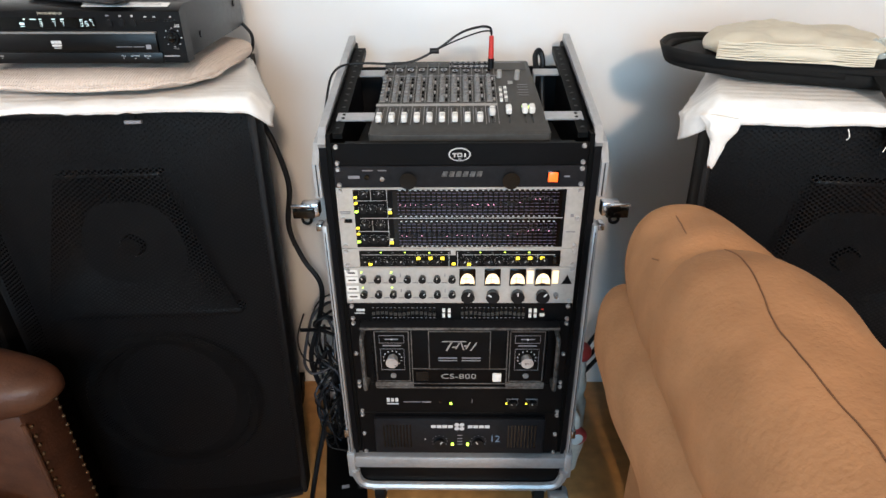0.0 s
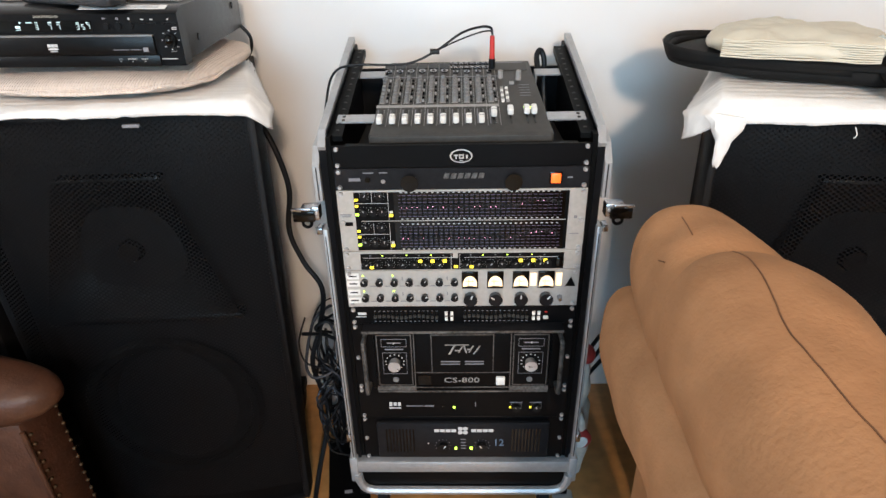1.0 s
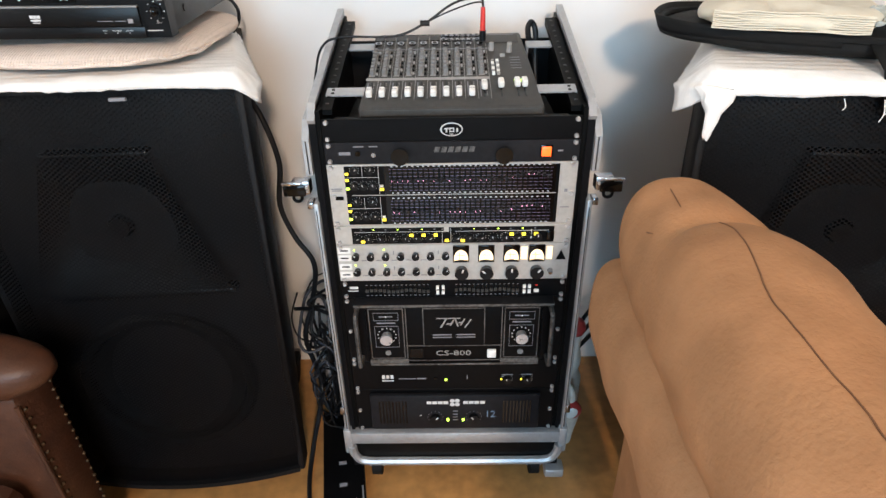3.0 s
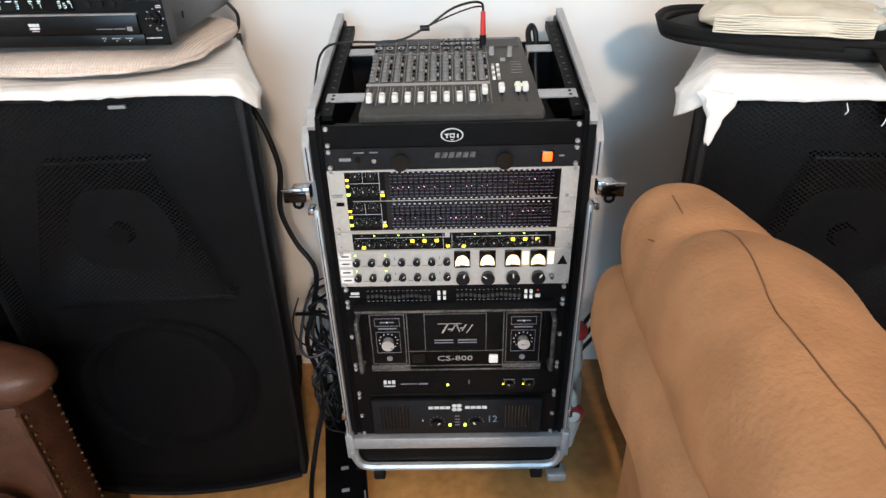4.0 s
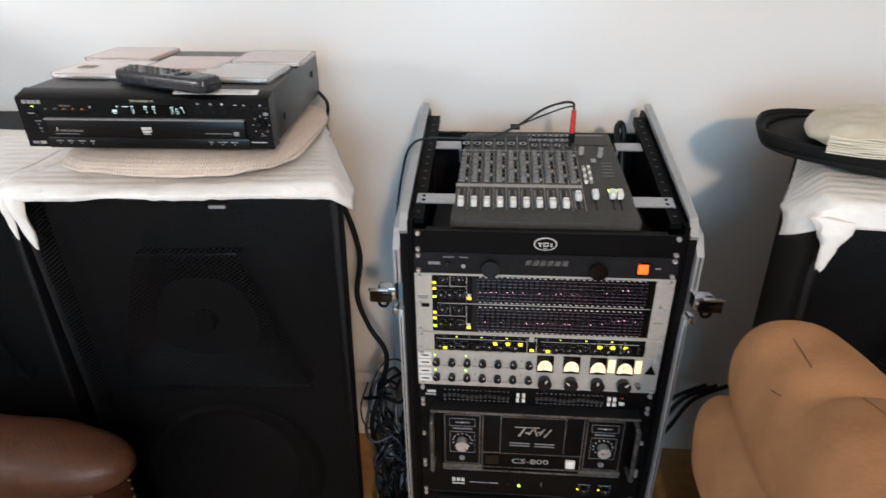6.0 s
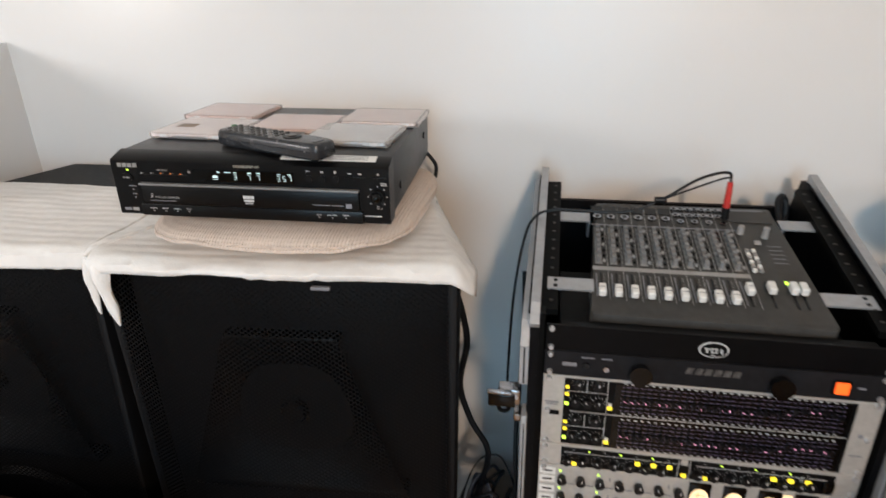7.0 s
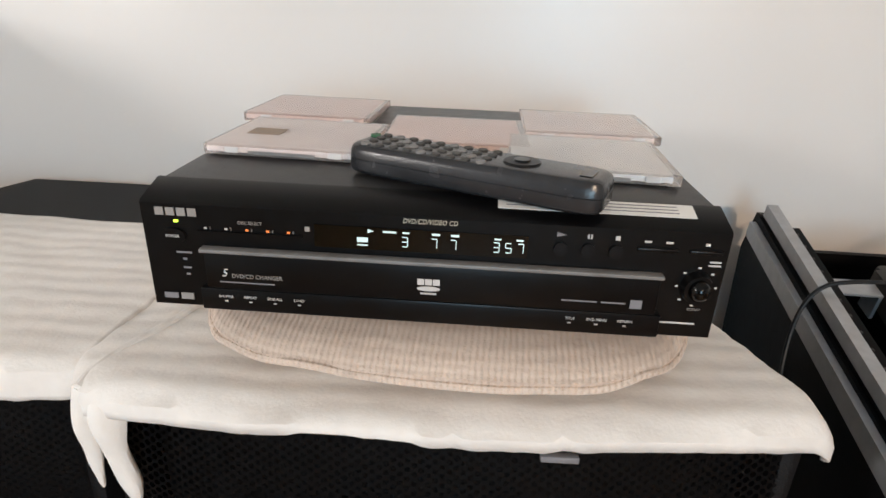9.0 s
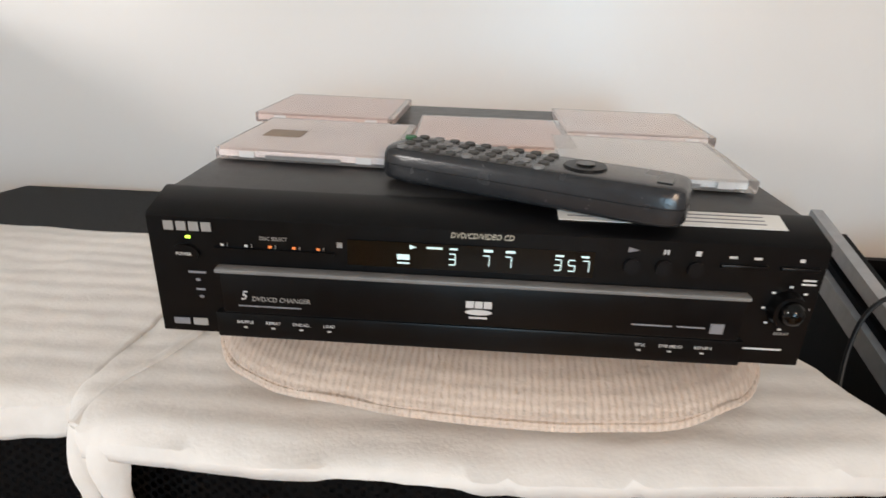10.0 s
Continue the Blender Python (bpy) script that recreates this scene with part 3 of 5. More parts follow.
# tube channel strip with four meters
s, h = unit("tube_processor", 6, 2, M_SILVER, "silver tube processor with four glowing meters and black knobs", "audio processor")
for z in (h * 0.30, h * 0.72):
    for i in range(7):
        knob(s, -0.202 + 0.0311 * i, z, 0.0080, 0.012)
    for i in (0, 2):
        patch(s, -0.205 + 0.0311 * i, z + 0.0135, 0.003, 0.003, M_GREEN, name="lamp", t=0.001)
    joined(s, "printing", [(-0.186 + 0.0311 * i, z - 0.012, 0.012, 0.0012) for i in range(6)] + [(-0.186 + 0.0311 * i, z + 0.006, 0.002, 0.008) for i in (2, 5)], M_GREYPRINT)
ticks(s, [(-0.202 + 0.0311 * i, z) for i in range(7) for z in (h * 0.30, h * 0.72)], 0.0105, -0.0034)
for i in range(4):
    x = 0.0166 + 0.0524 * i
    mt = part("meter", B(x - 0.017, x + 0.017, -0.008, -0.003, h * 0.52, h * 0.97, bevel=0.0015), M_GLOSS, s)
    bm = bmesh.new()
    prism(bm, [(x - 0.0145, h * 0.57)] + [(x - 0.0145 * math.cos(math.pi * k / 12), h * 0.64 + 0.020 * math.sin(math.pi * k / 12)) for k in range(13)] + [(x + 0.0145, h * 0.57)], -0.0088, -0.0080, "y")
    part("meter_scale", bm, M_WARM, mt, "glowing cream meter scale")
    joined(mt, "needle", [(x - 0.003, h * 0.70, 0.0008, 0.016), (x, h * 0.60, 0.012, 0.0012), (x, h * 0.73, 0.018, 0.0008), (x, h * 0.57, 0.027, 0.004)], M_KNOB, y=-0.0089, t=0.0003)
    knob(s, x + 0.001, h * 0.27, 0.0145, 0.016, seg=24)
for x, w in ((0.1476, 0.013), (0.1998, 0.012)):
    patch(s, x, h * 0.74, w, 0.030, M_WARM, name="tube_window", label="glowing warm tube window")
bm = bmesh.new()
prism(bm, [(0.2135, h * 0.55), (0.2355, h * 0.55), (0.2245, h * 0.80)], -0.0040, -0.0032, "y")
part("maker_mark", bm, M_PANEL, s)
part("toggle", C((0.204, -0.009, h * 0.25), 0.006, 0.012, "y", 14, 0.004), M_CHROME, s)
for z in (0.2, 0.42, 0.66, 0.86):
    patch(s, -0.226, h * z, 0.026, 0.014, M_WHITE, name="paper_label")
    joined(s, "label_writing", [(-0.226, h * z, 0.016, 0.003)], M_PANEL, y=-0.0046, t=0.0003)

# slim graphic equaliser
s, h = unit("slim_equaliser", 8, 1, M_PANEL, "slim black graphic equaliser with small sliders", "equaliser")
for x0 in (-0.186, 0.006):
    joined(s, "scale_mark", [(x0 + 0.0094 * i, 0.008, 0.004, 0.0016) for i in range(15)] + [(x0 + 0.0094 * i, 0.034, 0.004, 0.001) for i in range(15)], M_GREYPRINT)
    joined(s, "slot", [(x0 + 0.0094 * i, 0.021, 0.0022, 0.024) for i in range(15)], M_GLOSS)
    for i in range(15):
        z = 0.021 + 0.002 * math.sin(i * 0.8)
        part("fader", B(x0 + 0.0094 * i - 0.003, x0 + 0.0094 * i + 0.003, -0.010, -0.004, z - 0.0025, z + 0.0025), M_MIXER, s)
for x in (-0.034, -0.022, 0.152, 0.163):
    for z in (0.015, 0.028):
        patch(s, x, z, 0.006, 0.008, M_WHITE, name="button", t=0.004)
patch(s, 0.178, 0.017, 0.010, 0.006, M_WHITE, name="button", t=0.004)
patch(s, 0.178, 0.030, 0.005, 0.003, M_RED, name="lamp")
joined(s, "logo_mark", [(-0.214, 0.028, 0.018, 0.006), (-0.216, 0.020, 0.022, 0.002)], M_PRINT)

# large power amplifier with handles
s, h = unit("power_amplifier", 9, 4, M_PANEL, "large black power amplifier with silver trim and side handles", "amplifier", proud=0.0, depth=0.36)
Y1 = -0.026
part("front_box", B(-0.192, 0.192, Y1, -0.003, 0.006, h - 0.004, bevel=0.003), M_PANEL, s)
lip = part("top_lip", B(-0.215, 0.215, Y1 - 0.004, 0.0, h - 0.006, h - 0.0005), M_PANEL_G, s)
part("lip_edge", B(-0.215, 0.215, Y1 - 0.0055, Y1 - 0.0035, h - 0.0055, h - 0.0002), M_TRIM, lip, "worn bare metal edge")
for side in (-1, 1):
    x = side * 0.148
    part("control_plate", B(x - 0.036, x + 0.036, Y1 - 0.002, Y1, 0.030, h - 0.012), M_PANEL, s)
    joined(s, "trim", [(x, h - 0.012, 0.074, 0.002), (x, 0.030, 0.074, 0.002), (x - 0.037, h / 2 + 0.009, 0.002, h - 0.042), (x + 0.037, h / 2 + 0.009, 0.002, h - 0.042), (x, 0.020, 0.084, 0.012)], M_TRIM, y=Y1 - 0.0005, t=0.002)
    joined(s, "fine_trim", [(x, h - 0.022, 0.054, 0.0008), (x, h - 0.042, 0.054, 0.0008), (x - 0.027, h - 0.032, 0.0008, 0.02), (x + 0.027, h - 0.032, 0.0008, 0.02), (x, h - 0.058, 0.052, 0.0008), (x, 0.062, 0.052, 0.0008), (x - 0.026, 0.09, 0.0008, 0.058), (x + 0.026, 0.09, 0.0008, 0.058), (x, h - 0.049, 0.04, 0.003), (x, h - 0.032, 0.03, 0.0025)], M_GREYPRINT, y=Y1 - 0.002)
    joined(s, "dial_mark", [(x + 0.020 * math.sin(a), 0.094 + 0.020 * math.cos(a), 0.0025, 0.0025) for a in [radians(-135 + 27 * k) for k in range(11)]], M_PRINT, y=Y1 - 0.002)
    knob(s, x, 0.094, 0.0135, 0.018, M_SCREW, pointer=False, y=Y1 - 0.002, name="level_knob", seg=28)
    part("jack", C((x, Y1 - 0.003, 0.046), 0.0065, 0.003, "y", 16), M_GREYKNOB, s)
    patch(s, x, h - 0.032, 0.0025, 0.0035, M_WHITE, y=Y1 - 0.003, name="lamp")
    hx = side * 0.2115
    pts = [(hx, -0.003, h - 0.022), (hx, -0.036, h - 0.024), (hx, -0.042, h - 0.034), (hx, -0.042, h / 2), (hx, -0.042, 0.026), (hx, -0.036, 0.016), (hx, -0.003, 0.014)]
    part("handle", T(pts, 0.0050, 10), M_TRIM, s, "worn grey bar handle")
part("name_plate", B(-0.066, 0.066, Y1 - 0.002, Y1, 0.064, h - 0.012), M_PANEL, s)
joined(s, "trim", [(0, h - 0.012, 0.136, 0.002), (0, 0.064, 0.214, 0.002), (-0.067, h / 2 + 0.026, 0.002, h - 0.076), (0.067, h / 2 + 0.026, 0.002, h - 0.076), (-0.105, h / 2, 0.002, h - 0.02), (0.105, h / 2, 0.002, h - 0.02), (0, 0.022, 0.21, 0.002), (0, h - 0.006, 0.38, 0.003), (0, 0.010, 0.38, 0.004)], M_TRIM, y=Y1 - 0.0005, t=0.0018)
# slanted angular maker mark as plain strokes
bm = bmesh.new()
for x, z, w, hh, sh in ((-0.022, 0, 0.004, 0.026, 0.5), (-0.011, -0.003, 0.010, 0.003, 0.6), (-0.004, 0.0, 0.003, 0.016, 0.5), (0.006, 0.0, 0.003, 0.020, -0.3), (0.014, 0.0, 0.008, 0.003, 0.5), (0.019, 0.001, 0.003, 0.018, 0.5), (0.031, -0.002, 0.003, 0.022, 0.6), (-0.012, 0.012, 0.052, 0.002, 0.5)):
    z0 = 0.128
    vs = [(x - w / 2 - sh * hh / 2, z0 + z - hh / 2), (x + w / 2 - sh * hh / 2, z0 + z - hh / 2), (x + w / 2 + sh * hh / 2, z0 + z + hh / 2), (x - w / 2 + sh * hh / 2, z0 + z + hh / 2)]
    prism(bm, vs, Y1 - 0.0030, Y1 - 0.0021, "y")
part("maker_mark", bm, M_MIXLIGHT, s, "silver angular maker mark")
joined(s, "printing", [(-0.026, 0.095, 0.042, 0.003), (0.026, 0.095, 0.042, 0.003), (-0.026, 0.088, 0.042, 0.0025), (0.026, 0.088, 0.042, 0.0025)], M_GREYPRINT, y=Y1 - 0.002)
lettering("CS-800", 0.020, M_MIXLIGHT, s, (-0.002, Y1 - 0.003, 0.043), stretch=1.35)
part("power_switch", B(0.074, 0.094, Y1 - 0.007, Y1, 0.031, 0.053, bevel=0.002), M_WHITE, s, "white square power switch")
patch(s, -0.084, 0.043, 0.028, 0.026, M_GLOSS, y=Y1 - 0.001, name="meter_window")

# slim black amplifier below it
s, h = unit("slim_amplifier", 13, 2, M_PANEL, "black power amplifier with small lamps and two knobs", "amplifier")
joined(s, "logo_mark", [(-0.168, 0.040, 0.007, 0.012), (-0.158, 0.040, 0.007, 0.010), (-0.148, 0.040, 0.007, 0.011), (-0.158, 0.028, 0.028, 0.003)], M_PRINT)
joined(s, "printing", [(-0.112, 0.034, 0.040, 0.0025), (-0.078, 0.034, 0.022, 0.004), (0.125, 0.044, 0.028, 0.002), (0.170, 0.044, 0.028, 0.002)], M_GREYPRINT)
patch(s, -0.020, 0.030, 0.0055, 0.0055, M_GREEN, name="lamp", t=0.0015)
patch(s, 0.030, 0.038, 0.002, 0.012, M_GREYPRINT)
patch(s, -0.045, 0.034, 0.006, 0.006, M_GLOSS, name="lamp", t=0.0015)
for x in (0.125, 0.172):
    knob(s, x, 0.032, 0.009, 0.012, M_KNOB, name="level_knob")
    patch(s, x - 0.014, 0.030, 0.004, 0.004, M_YELLOW, name="lamp", t=0.0015)
    joined(s, "dial_mark", [(x + 0.0125 * math.sin(a), 0.032 + 0.0125 * math.cos(a), 0.0014, 0.0014) for a in [radians(-60 + 30 * k) for k in range(7)]], M_PRINT)

# bottom amplifier
s, h = unit("bottom_amplifier", 15, 3, M_PANEL, "black power amplifier with vented sides and green lamps", "amplifier")
part("front_box", B(-0.205, 0.205, -0.016, -0.003, 0.012, h - 0.010, bevel=0.004), M_PANEL_G, s)
for side in (-1, 1):
    for i in range(9):
        patch(s, side * 0.150 + (i - 4) * 0.008, h * 0.52, 0.0035, h * 0.55, M_GLOSS, y=-0.0161, name="vent_slot", t=0.0006)
joined(s, "logo_mark", [(-0.062 + 0.0135 * i, h * 0.76, 0.0115, 0.0085) for i in range(4)] + [(0.026 + 0.0135 * i, h * 0.76, 0.0115, 0.0085) for i in range(4)], M_PRINT, y=-0.0162)
bm = bmesh.new()
for dx in (-0.006, 0.006):
    for dz in (-0.006, 0.006):
        bmesh.ops.create_circle(bm, cap_ends=True, segments=14, radius=0.006, matrix=Matrix.Translation((dx, -0.0168, h * 0.76 + dz)) @ Matrix.Rotation(radians(90), 4, "X"))
part("logo_flower", bm, M_PRINT, s)
for x in (-0.048, 0.046):
    knob(s, x, h * 0.40, 0.0135, 0.012, M_KNOB, y=-0.016, name="level_knob", seg=24)
    joined(s, "dial_mark", [(x + 0.0185 * math.sin(a), h * 0.40 + 0.0185 * math.cos(a), 0.0018, 0.0018) for a in [radians(-120 + 30 * k) for k in range(9)]], M_GREYPRINT, y=-0.0162)
for x in (-0.017, 0.020):
    patch(s, x, h * 0.33, 0.006, 0.008, M_GREEN, y=-0.0162, name="lamp", t=0.0015)
joined(s, "printing", [(0.001, h * z, 0.012, 0.0022) for z in (0.33, 0.40, 0.47, 0.55)], M_GREYPRINT, y=-0.0162)
patch(s, -0.083, h * 0.45, 0.003, 0.003, M_WHITE, y=-0.0162, name="lamp")
M_CHALK = mat("blue_marker", (0.16, 0.24, 0.34), 0.7, vary=0.2)
lettering("12", 0.030, M_CHALK, s, (0.086, -0.0166, h * 0.46), stretch=0.9)


# ---- mixer on the slope ----
def mixer():
    s = thing("mixer", (0, 1.190, 1.002), "dark grey audio mixer with white faders and jack rows", "mixer")
    s.rotation_euler = (radians(13.5), 0, 0)
    W, D = 0.352, 0.325
    bm = B(-W / 2, W / 2, 0, D, 0, 0.046, bevel=0.006)
    for v in bm.verts:
        k = 1 - 0.10 * (v.co.y / D)
        v.co.x *= k
    part("body", bm, M_MIXER, s)
    zt = 0.0463

    def flat(name, x, y, w, d, m, hgt=0.0006, label=""):
        return part(name, B(x - w / 2, x + w / 2, y - d / 2, y + d / 2, zt, zt + hgt), m, s, label)
    part("front_lip", B(-W / 2 + 0.003, W / 2 - 0.003, -0.004, 0.03, 0.006, 0.044, bevel=0.005), M_MIXER, s)
    xs = [-0.157 + 0.0247 * i for i in range(10)]
    flat("scribble_strip", -0.046, 0.110, 0.248, 0.010, M_MIXLIGHT)
    for i, x in enumerate(xs):
        flat("strip_line", x + 0.0123, 0.165, 0.0009, 0.27, M_MIXLIGHT)
        flat("fader_slot", x, 0.066, 0.003, 0.062, M_GLOSS, 0.0008)
        flat("fader_scale", x - 0.007, 0.066, 0.002, 0.058, M_GREYPRINT)
        fy = 0.042 if i < 9 else 0.066
        cap = part("fader_cap", B(x - 0.0056, x + 0.0056, fy - 0.0108, fy + 0.0108, zt + 0.003, zt + 0.016, bevel=0.002, seg=1), M_WHITE, s, "white fader cap")
        part("cap_line", B(x - 0.0056, x + 0.0056, fy - 0.0006, fy + 0.0006, zt + 0.0158, zt + 0.0164), M_GREYPRINT, cap)
        flat("knob_strip", x - 0.002, 0.178, 0.0110, 0.112, M_STRIP, 0.0005)
        for j in range(7):
            part("mixer_knob", C((x - 0.002, 0.130 + 0.0158 * j, zt + 0.006), 0.0048, 0.012, "z", 12, 0.004), M_GREYKNOB, s)
            flat("switch", x + 0.007, 0.130 + 0.0158 * j, 0.004, 0.005, M_GLOSS if (i * 7 + j) % 3 else M_MIXLIGHT, 0.004)
        if i < 6:
            flat("socket_plate", x, 0.296, 0.021, 0.022, M_GLOSS, 0.0012)
            ring = part("jack_nut", C((x, 0.268, zt + 0.002), 0.0075, 0.004, "z", 16), M_CHROME, s)
            part("jack_hole", C((x, 0.268, zt + 0.0042), 0.0042, 0.001, "z", 12), M_GLOSS, ring)
        else:
            for yy in (0.262, 0.284, 0.305):
                for dx in ((0,) if yy < 0.27 else (-0.006, 0.006)):
                    ring = part("jack_nut", C((x + dx, yy, zt + 0.002), 0.0060, 0.004, "z", 16), M_CHROME, s)
                    part("jack_hole", C((x + dx, yy, zt + 0.0042), 0.0034, 0.001, "z", 12), M_GLOSS, ring)
    bm = bmesh.new()
    for x in xs:
        for j in range(7):
            yy = 0.1225 + 0.0158 * j
            box(bm, x - 0.009, x + 0.004, yy - 0.0005, yy + 0.0005, zt, zt + 0.0007)
        for j in range(9):
            box(bm, x + 0.0035, x + 0.0060, 0.040 + 0.0065 * j, 0.0407 + 0.0065 * j, zt, zt + 0.0007)
    part("printing", bm, M_MIXLIGHT, s)["kind"] = "stuff"
    flat("jack_bar", -0.04, 0.243, 0.26, 0.003, M_GREYPRINT)
    for x, fy in ((0.098, 0.072), (0.130, 0.074), (0.144, 0.074)):
        flat("fader_slot", x, 0.066, 0.003, 0.062, M_GLOSS, 0.0008)
        part("fader_cap", B(x - 0.0056, x + 0.0056, fy - 0.0108, fy + 0.0108, zt + 0.003, zt + 0.016, bevel=0.002, seg=1), M_WHITE, s, "white fader cap")
    for x in (0.128, 0.141):
        flat("lamp", x, 0.097, 0.004, 0.008, M_GREEN, 0.001)
    for k in range(6):
        for dx in (-0.005, 0.005):
            flat("button", 0.092 + dx, 0.124 + 0.011 * k, 0.006, 0.006, M_MIXLIGHT if (k + (dx > 0)) % 2 else M_WHITE, 0.005)
    flat("button", 0.110, 0.205, 0.010, 0.008, M_MIXLIGHT, 0.004)
    part("phones_knob", C((0.126, 0.225, zt + 0.010), 0.006, 0.02, "z", 14, 0.005), M_MIXLIGHT, s)
    part("master_knob", C((0.088, 0.235, zt + 0.008), 0.006, 0.016, "z", 14, 0.005), M_MIXLIGHT, s)
    flat("maker_field", 0.112, 0.290, 0.075, 0.040, M_MIXER, 0.0012)
    flat("printing", 0.112, 0.310, 0.060, 0.004, M_GREYPRINT, 0.0016)
    for k in range(5):
        flat("printing", 0.135, 0.150 + 0.012 * k, 0.022, 0.0012, M_GREYPRINT)
    for side in (-1, 1):
        for y, z in ((0.062, 0.030), (0.285, 0.018)):
            bm = bmesh.new()
            box(bm, *sorted((side * 0.172, side * 0.243)), y - 0.014, y + 0.016, z + 0.014, z + 0.017)
            box(bm, *sorted((side * 0.169, side * 0.173)), y - 0.014, y + 0.016, z - 0.02, z + 0.017)
            br = part("bracket", bm, M_ALU, s, "bare metal rack bracket")
            for yy in (y - 0.006, y + 0.008):
                part("bracket_hole", C((side * 0.23, yy, z + 0.0172), 0.0035, 0.001, "z", 12), M_GLOSS, br)
    return s


mixer()


# ---- disc player on its cushion ----
PLAYER_AT = Vector((-0.6913, 1.1336, 1.1894))
PLAYER_TURN = (radians(1.63), radians(1.0), radians(3.42))


def on_player(ob, x, y, rz=0.0, rx=0.0, lift=0.0):
    """Lays a thing on the player's sloping cover; x, y in the player's own axes."""
    base = Matrix.LocRotScale(PLAYER_AT, Euler(PLAYER_TURN), None)
    ob.matrix_world = base @ Matrix.LocRotScale(Vector((x, y, 0.0946 + lift)), Euler((radians(rx), 0, radians(rz))), None)
    return ob


def disc_player():
    s = thing("disc_player", PLAYER_AT, "black five-disc player with lit display, resting on a woven cushion", "disc player")
    s.rotation_euler, s.scale = PLAYER_TURN, (1, 1, 1.1)
    W, H, D = 0.43, 0.086, 0.39
    w = W / 2
    part("housing", B(-w + 0.002, w - 0.002, 0.031, D, 0.004, H - 0.001, bevel=0.0015), M_DVDTOP, s, "dark grey steel cover")
    bm = bmesh.new()
    prism(bm, [(0.0, 0.0), (0.0, H - 0.0095), (0.002, H - 0.0075), (0.030, H), (0.033, H), (0.033, 0.0)], -w, w)
    part("fascia", bm, M_DVD, s, "black moulded front")
    # lower tray block stands proud, with an upper ledge in lighter grey
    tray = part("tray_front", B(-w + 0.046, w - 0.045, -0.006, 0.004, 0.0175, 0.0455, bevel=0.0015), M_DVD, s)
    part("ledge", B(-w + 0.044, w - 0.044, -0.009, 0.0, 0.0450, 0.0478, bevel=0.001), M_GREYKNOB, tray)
    part("lower_front", B(-w + 0.040, w - 0.040, -0.0055, 0.004, 0.0, 0.0172, bevel=0.0015), M_DVD, s)
    part("display_window", B(-0.085, 0.072, -0.0012, 0.0, 0.0520, 0.0680), M_GLOSS, s)
    yd = -0.0014
    strokes = {"3": "abgcd", "5": "afgcd", "7": "abc"}
    for text, x in (("3", -0.0178), ("7", 0.0038), ("7", 0.0178), ("3", 0.0492), ("5", 0.0580), ("7", 0.0668)):
        place = {"a": (0, 0.0034, 0.0038, 0.0007), "g": (0, 0, 0.0038, 0.0007), "d": (0, -0.0034, 0.0038, 0.0007), "b": (0.0021, 0.0017, 0.0007, 0.0030), "c": (0.0021, -0.0017, 0.0007, 0.0030), "f": (-0.0021, 0.0017, 0.0007, 0.0030)}
        joined(s, "digit", [(x + place[k][0], 0.0590 + place[k][1], place[k][2], place[k][3]) for k in strokes[text]], M_VFD, y=yd, t=0.0003)["kind"] = ""
    joined(s, "display_mark", [(-0.049, 0.0590, 0.008, 0.0034), (-0.049, 0.0552, 0.008, 0.0010), (-0.029, 0.0655, 0.010, 0.0013), (-0.017, 0.0655, 0.005, 0.0012), (0.005, 0.0655, 0.006, 0.0016), (0.019, 0.0655, 0.006, 0.0016), (0.050, 0.0648, 0.005, 0.0012), (0.066, 0.0648, 0.005, 0.0012)], M_VFD, y=yd, t=0.0003)
    bm = bmesh.new()
    prism(bm, [(-0.045, 0.0640), (-0.045, 0.0670), (-0.0405, 0.0655)], yd - 0.0004, yd, "y")
    part("display_arrow", bm, M_VFD, s)
    M_GOLD = mat("cream_print", (0.60, 0.57, 0.48), 0.5, vary=0.1)
    lettering("DVD/CD/VIDEO CD", 0.0048, M_GOLD, s, (0.0005, -0.0010, 0.0738), shear=0.2, stretch=0.95)
    # maker mark as four plain blocks
    for k in range(4):
        patch(s, -w + 0.0145 + 0.0082 * k, 0.0712, 0.0064, 0.0056, M_MIXLIGHT, y=-0.0004, name="maker_mark")
    patch(s, -w + 0.0262, 0.0645, 0.003, 0.0016, M_GREEN, y=-0.0004, name="power_lamp")
    bm = C((-w + 0.023, -0.001, 0.0540), 0.0095, 0.003, "y", 24)
    bmesh.ops.scale(bm, verts=bm.verts, vec=(1, 1, 0.60), space=Matrix.Translation((0, 0, -0.0540)))
    part("power_button", bm, M_DVD, s)
    lettering("POWER", 0.0030, M_PRINT, s, (-w + 0.023, -0.0030, 0.0540))
    joined(s, "printing", [(-w + 0.029, 0.0415, 0.012, 0.0014), (-w + 0.029, 0.0365, 0.003, 0.0016), (-w + 0.030, 0.0300, 0.006, 0.0014), (-w + 0.030, 0.0250, 0.003, 0.0016)], M_GREYPRINT, y=-0.0004, t=0.0004)
    lettering("DISC SELECT", 0.0032, M_MIXLIGHT, s, (-0.133, -0.0006, 0.0655))
    patch(s, -0.090, 0.0640, 0.0036, 0.0032, M_MIXLIGHT, y=-0.0004, name="disc_icon")
    for k in range(5):
        patch(s, -0.166 + 0.0156 * k, 0.0612, 0.0022, 0.0014, M_DIMORANGE if k > 1 else M_PRINT, y=-0.0022, name="disc_lamp", t=0.0006)
        lettering(str(k + 1), 0.0028, M_MIXLIGHT, s, (-0.1625 + 0.0156 * k, -0.0024, 0.0612))
    part("disc_bar", B(-0.172, -0.094, -0.002, 0.0, 0.0570, 0.0588), M_DVD, s)
    for k in range(3):
        part("transport_button", C((0.0955 + 0.0199 * k, -0.001, 0.0605), 0.0050, 0.003, "y", 22), M_KNOB, s)
    bm = bmesh.new()
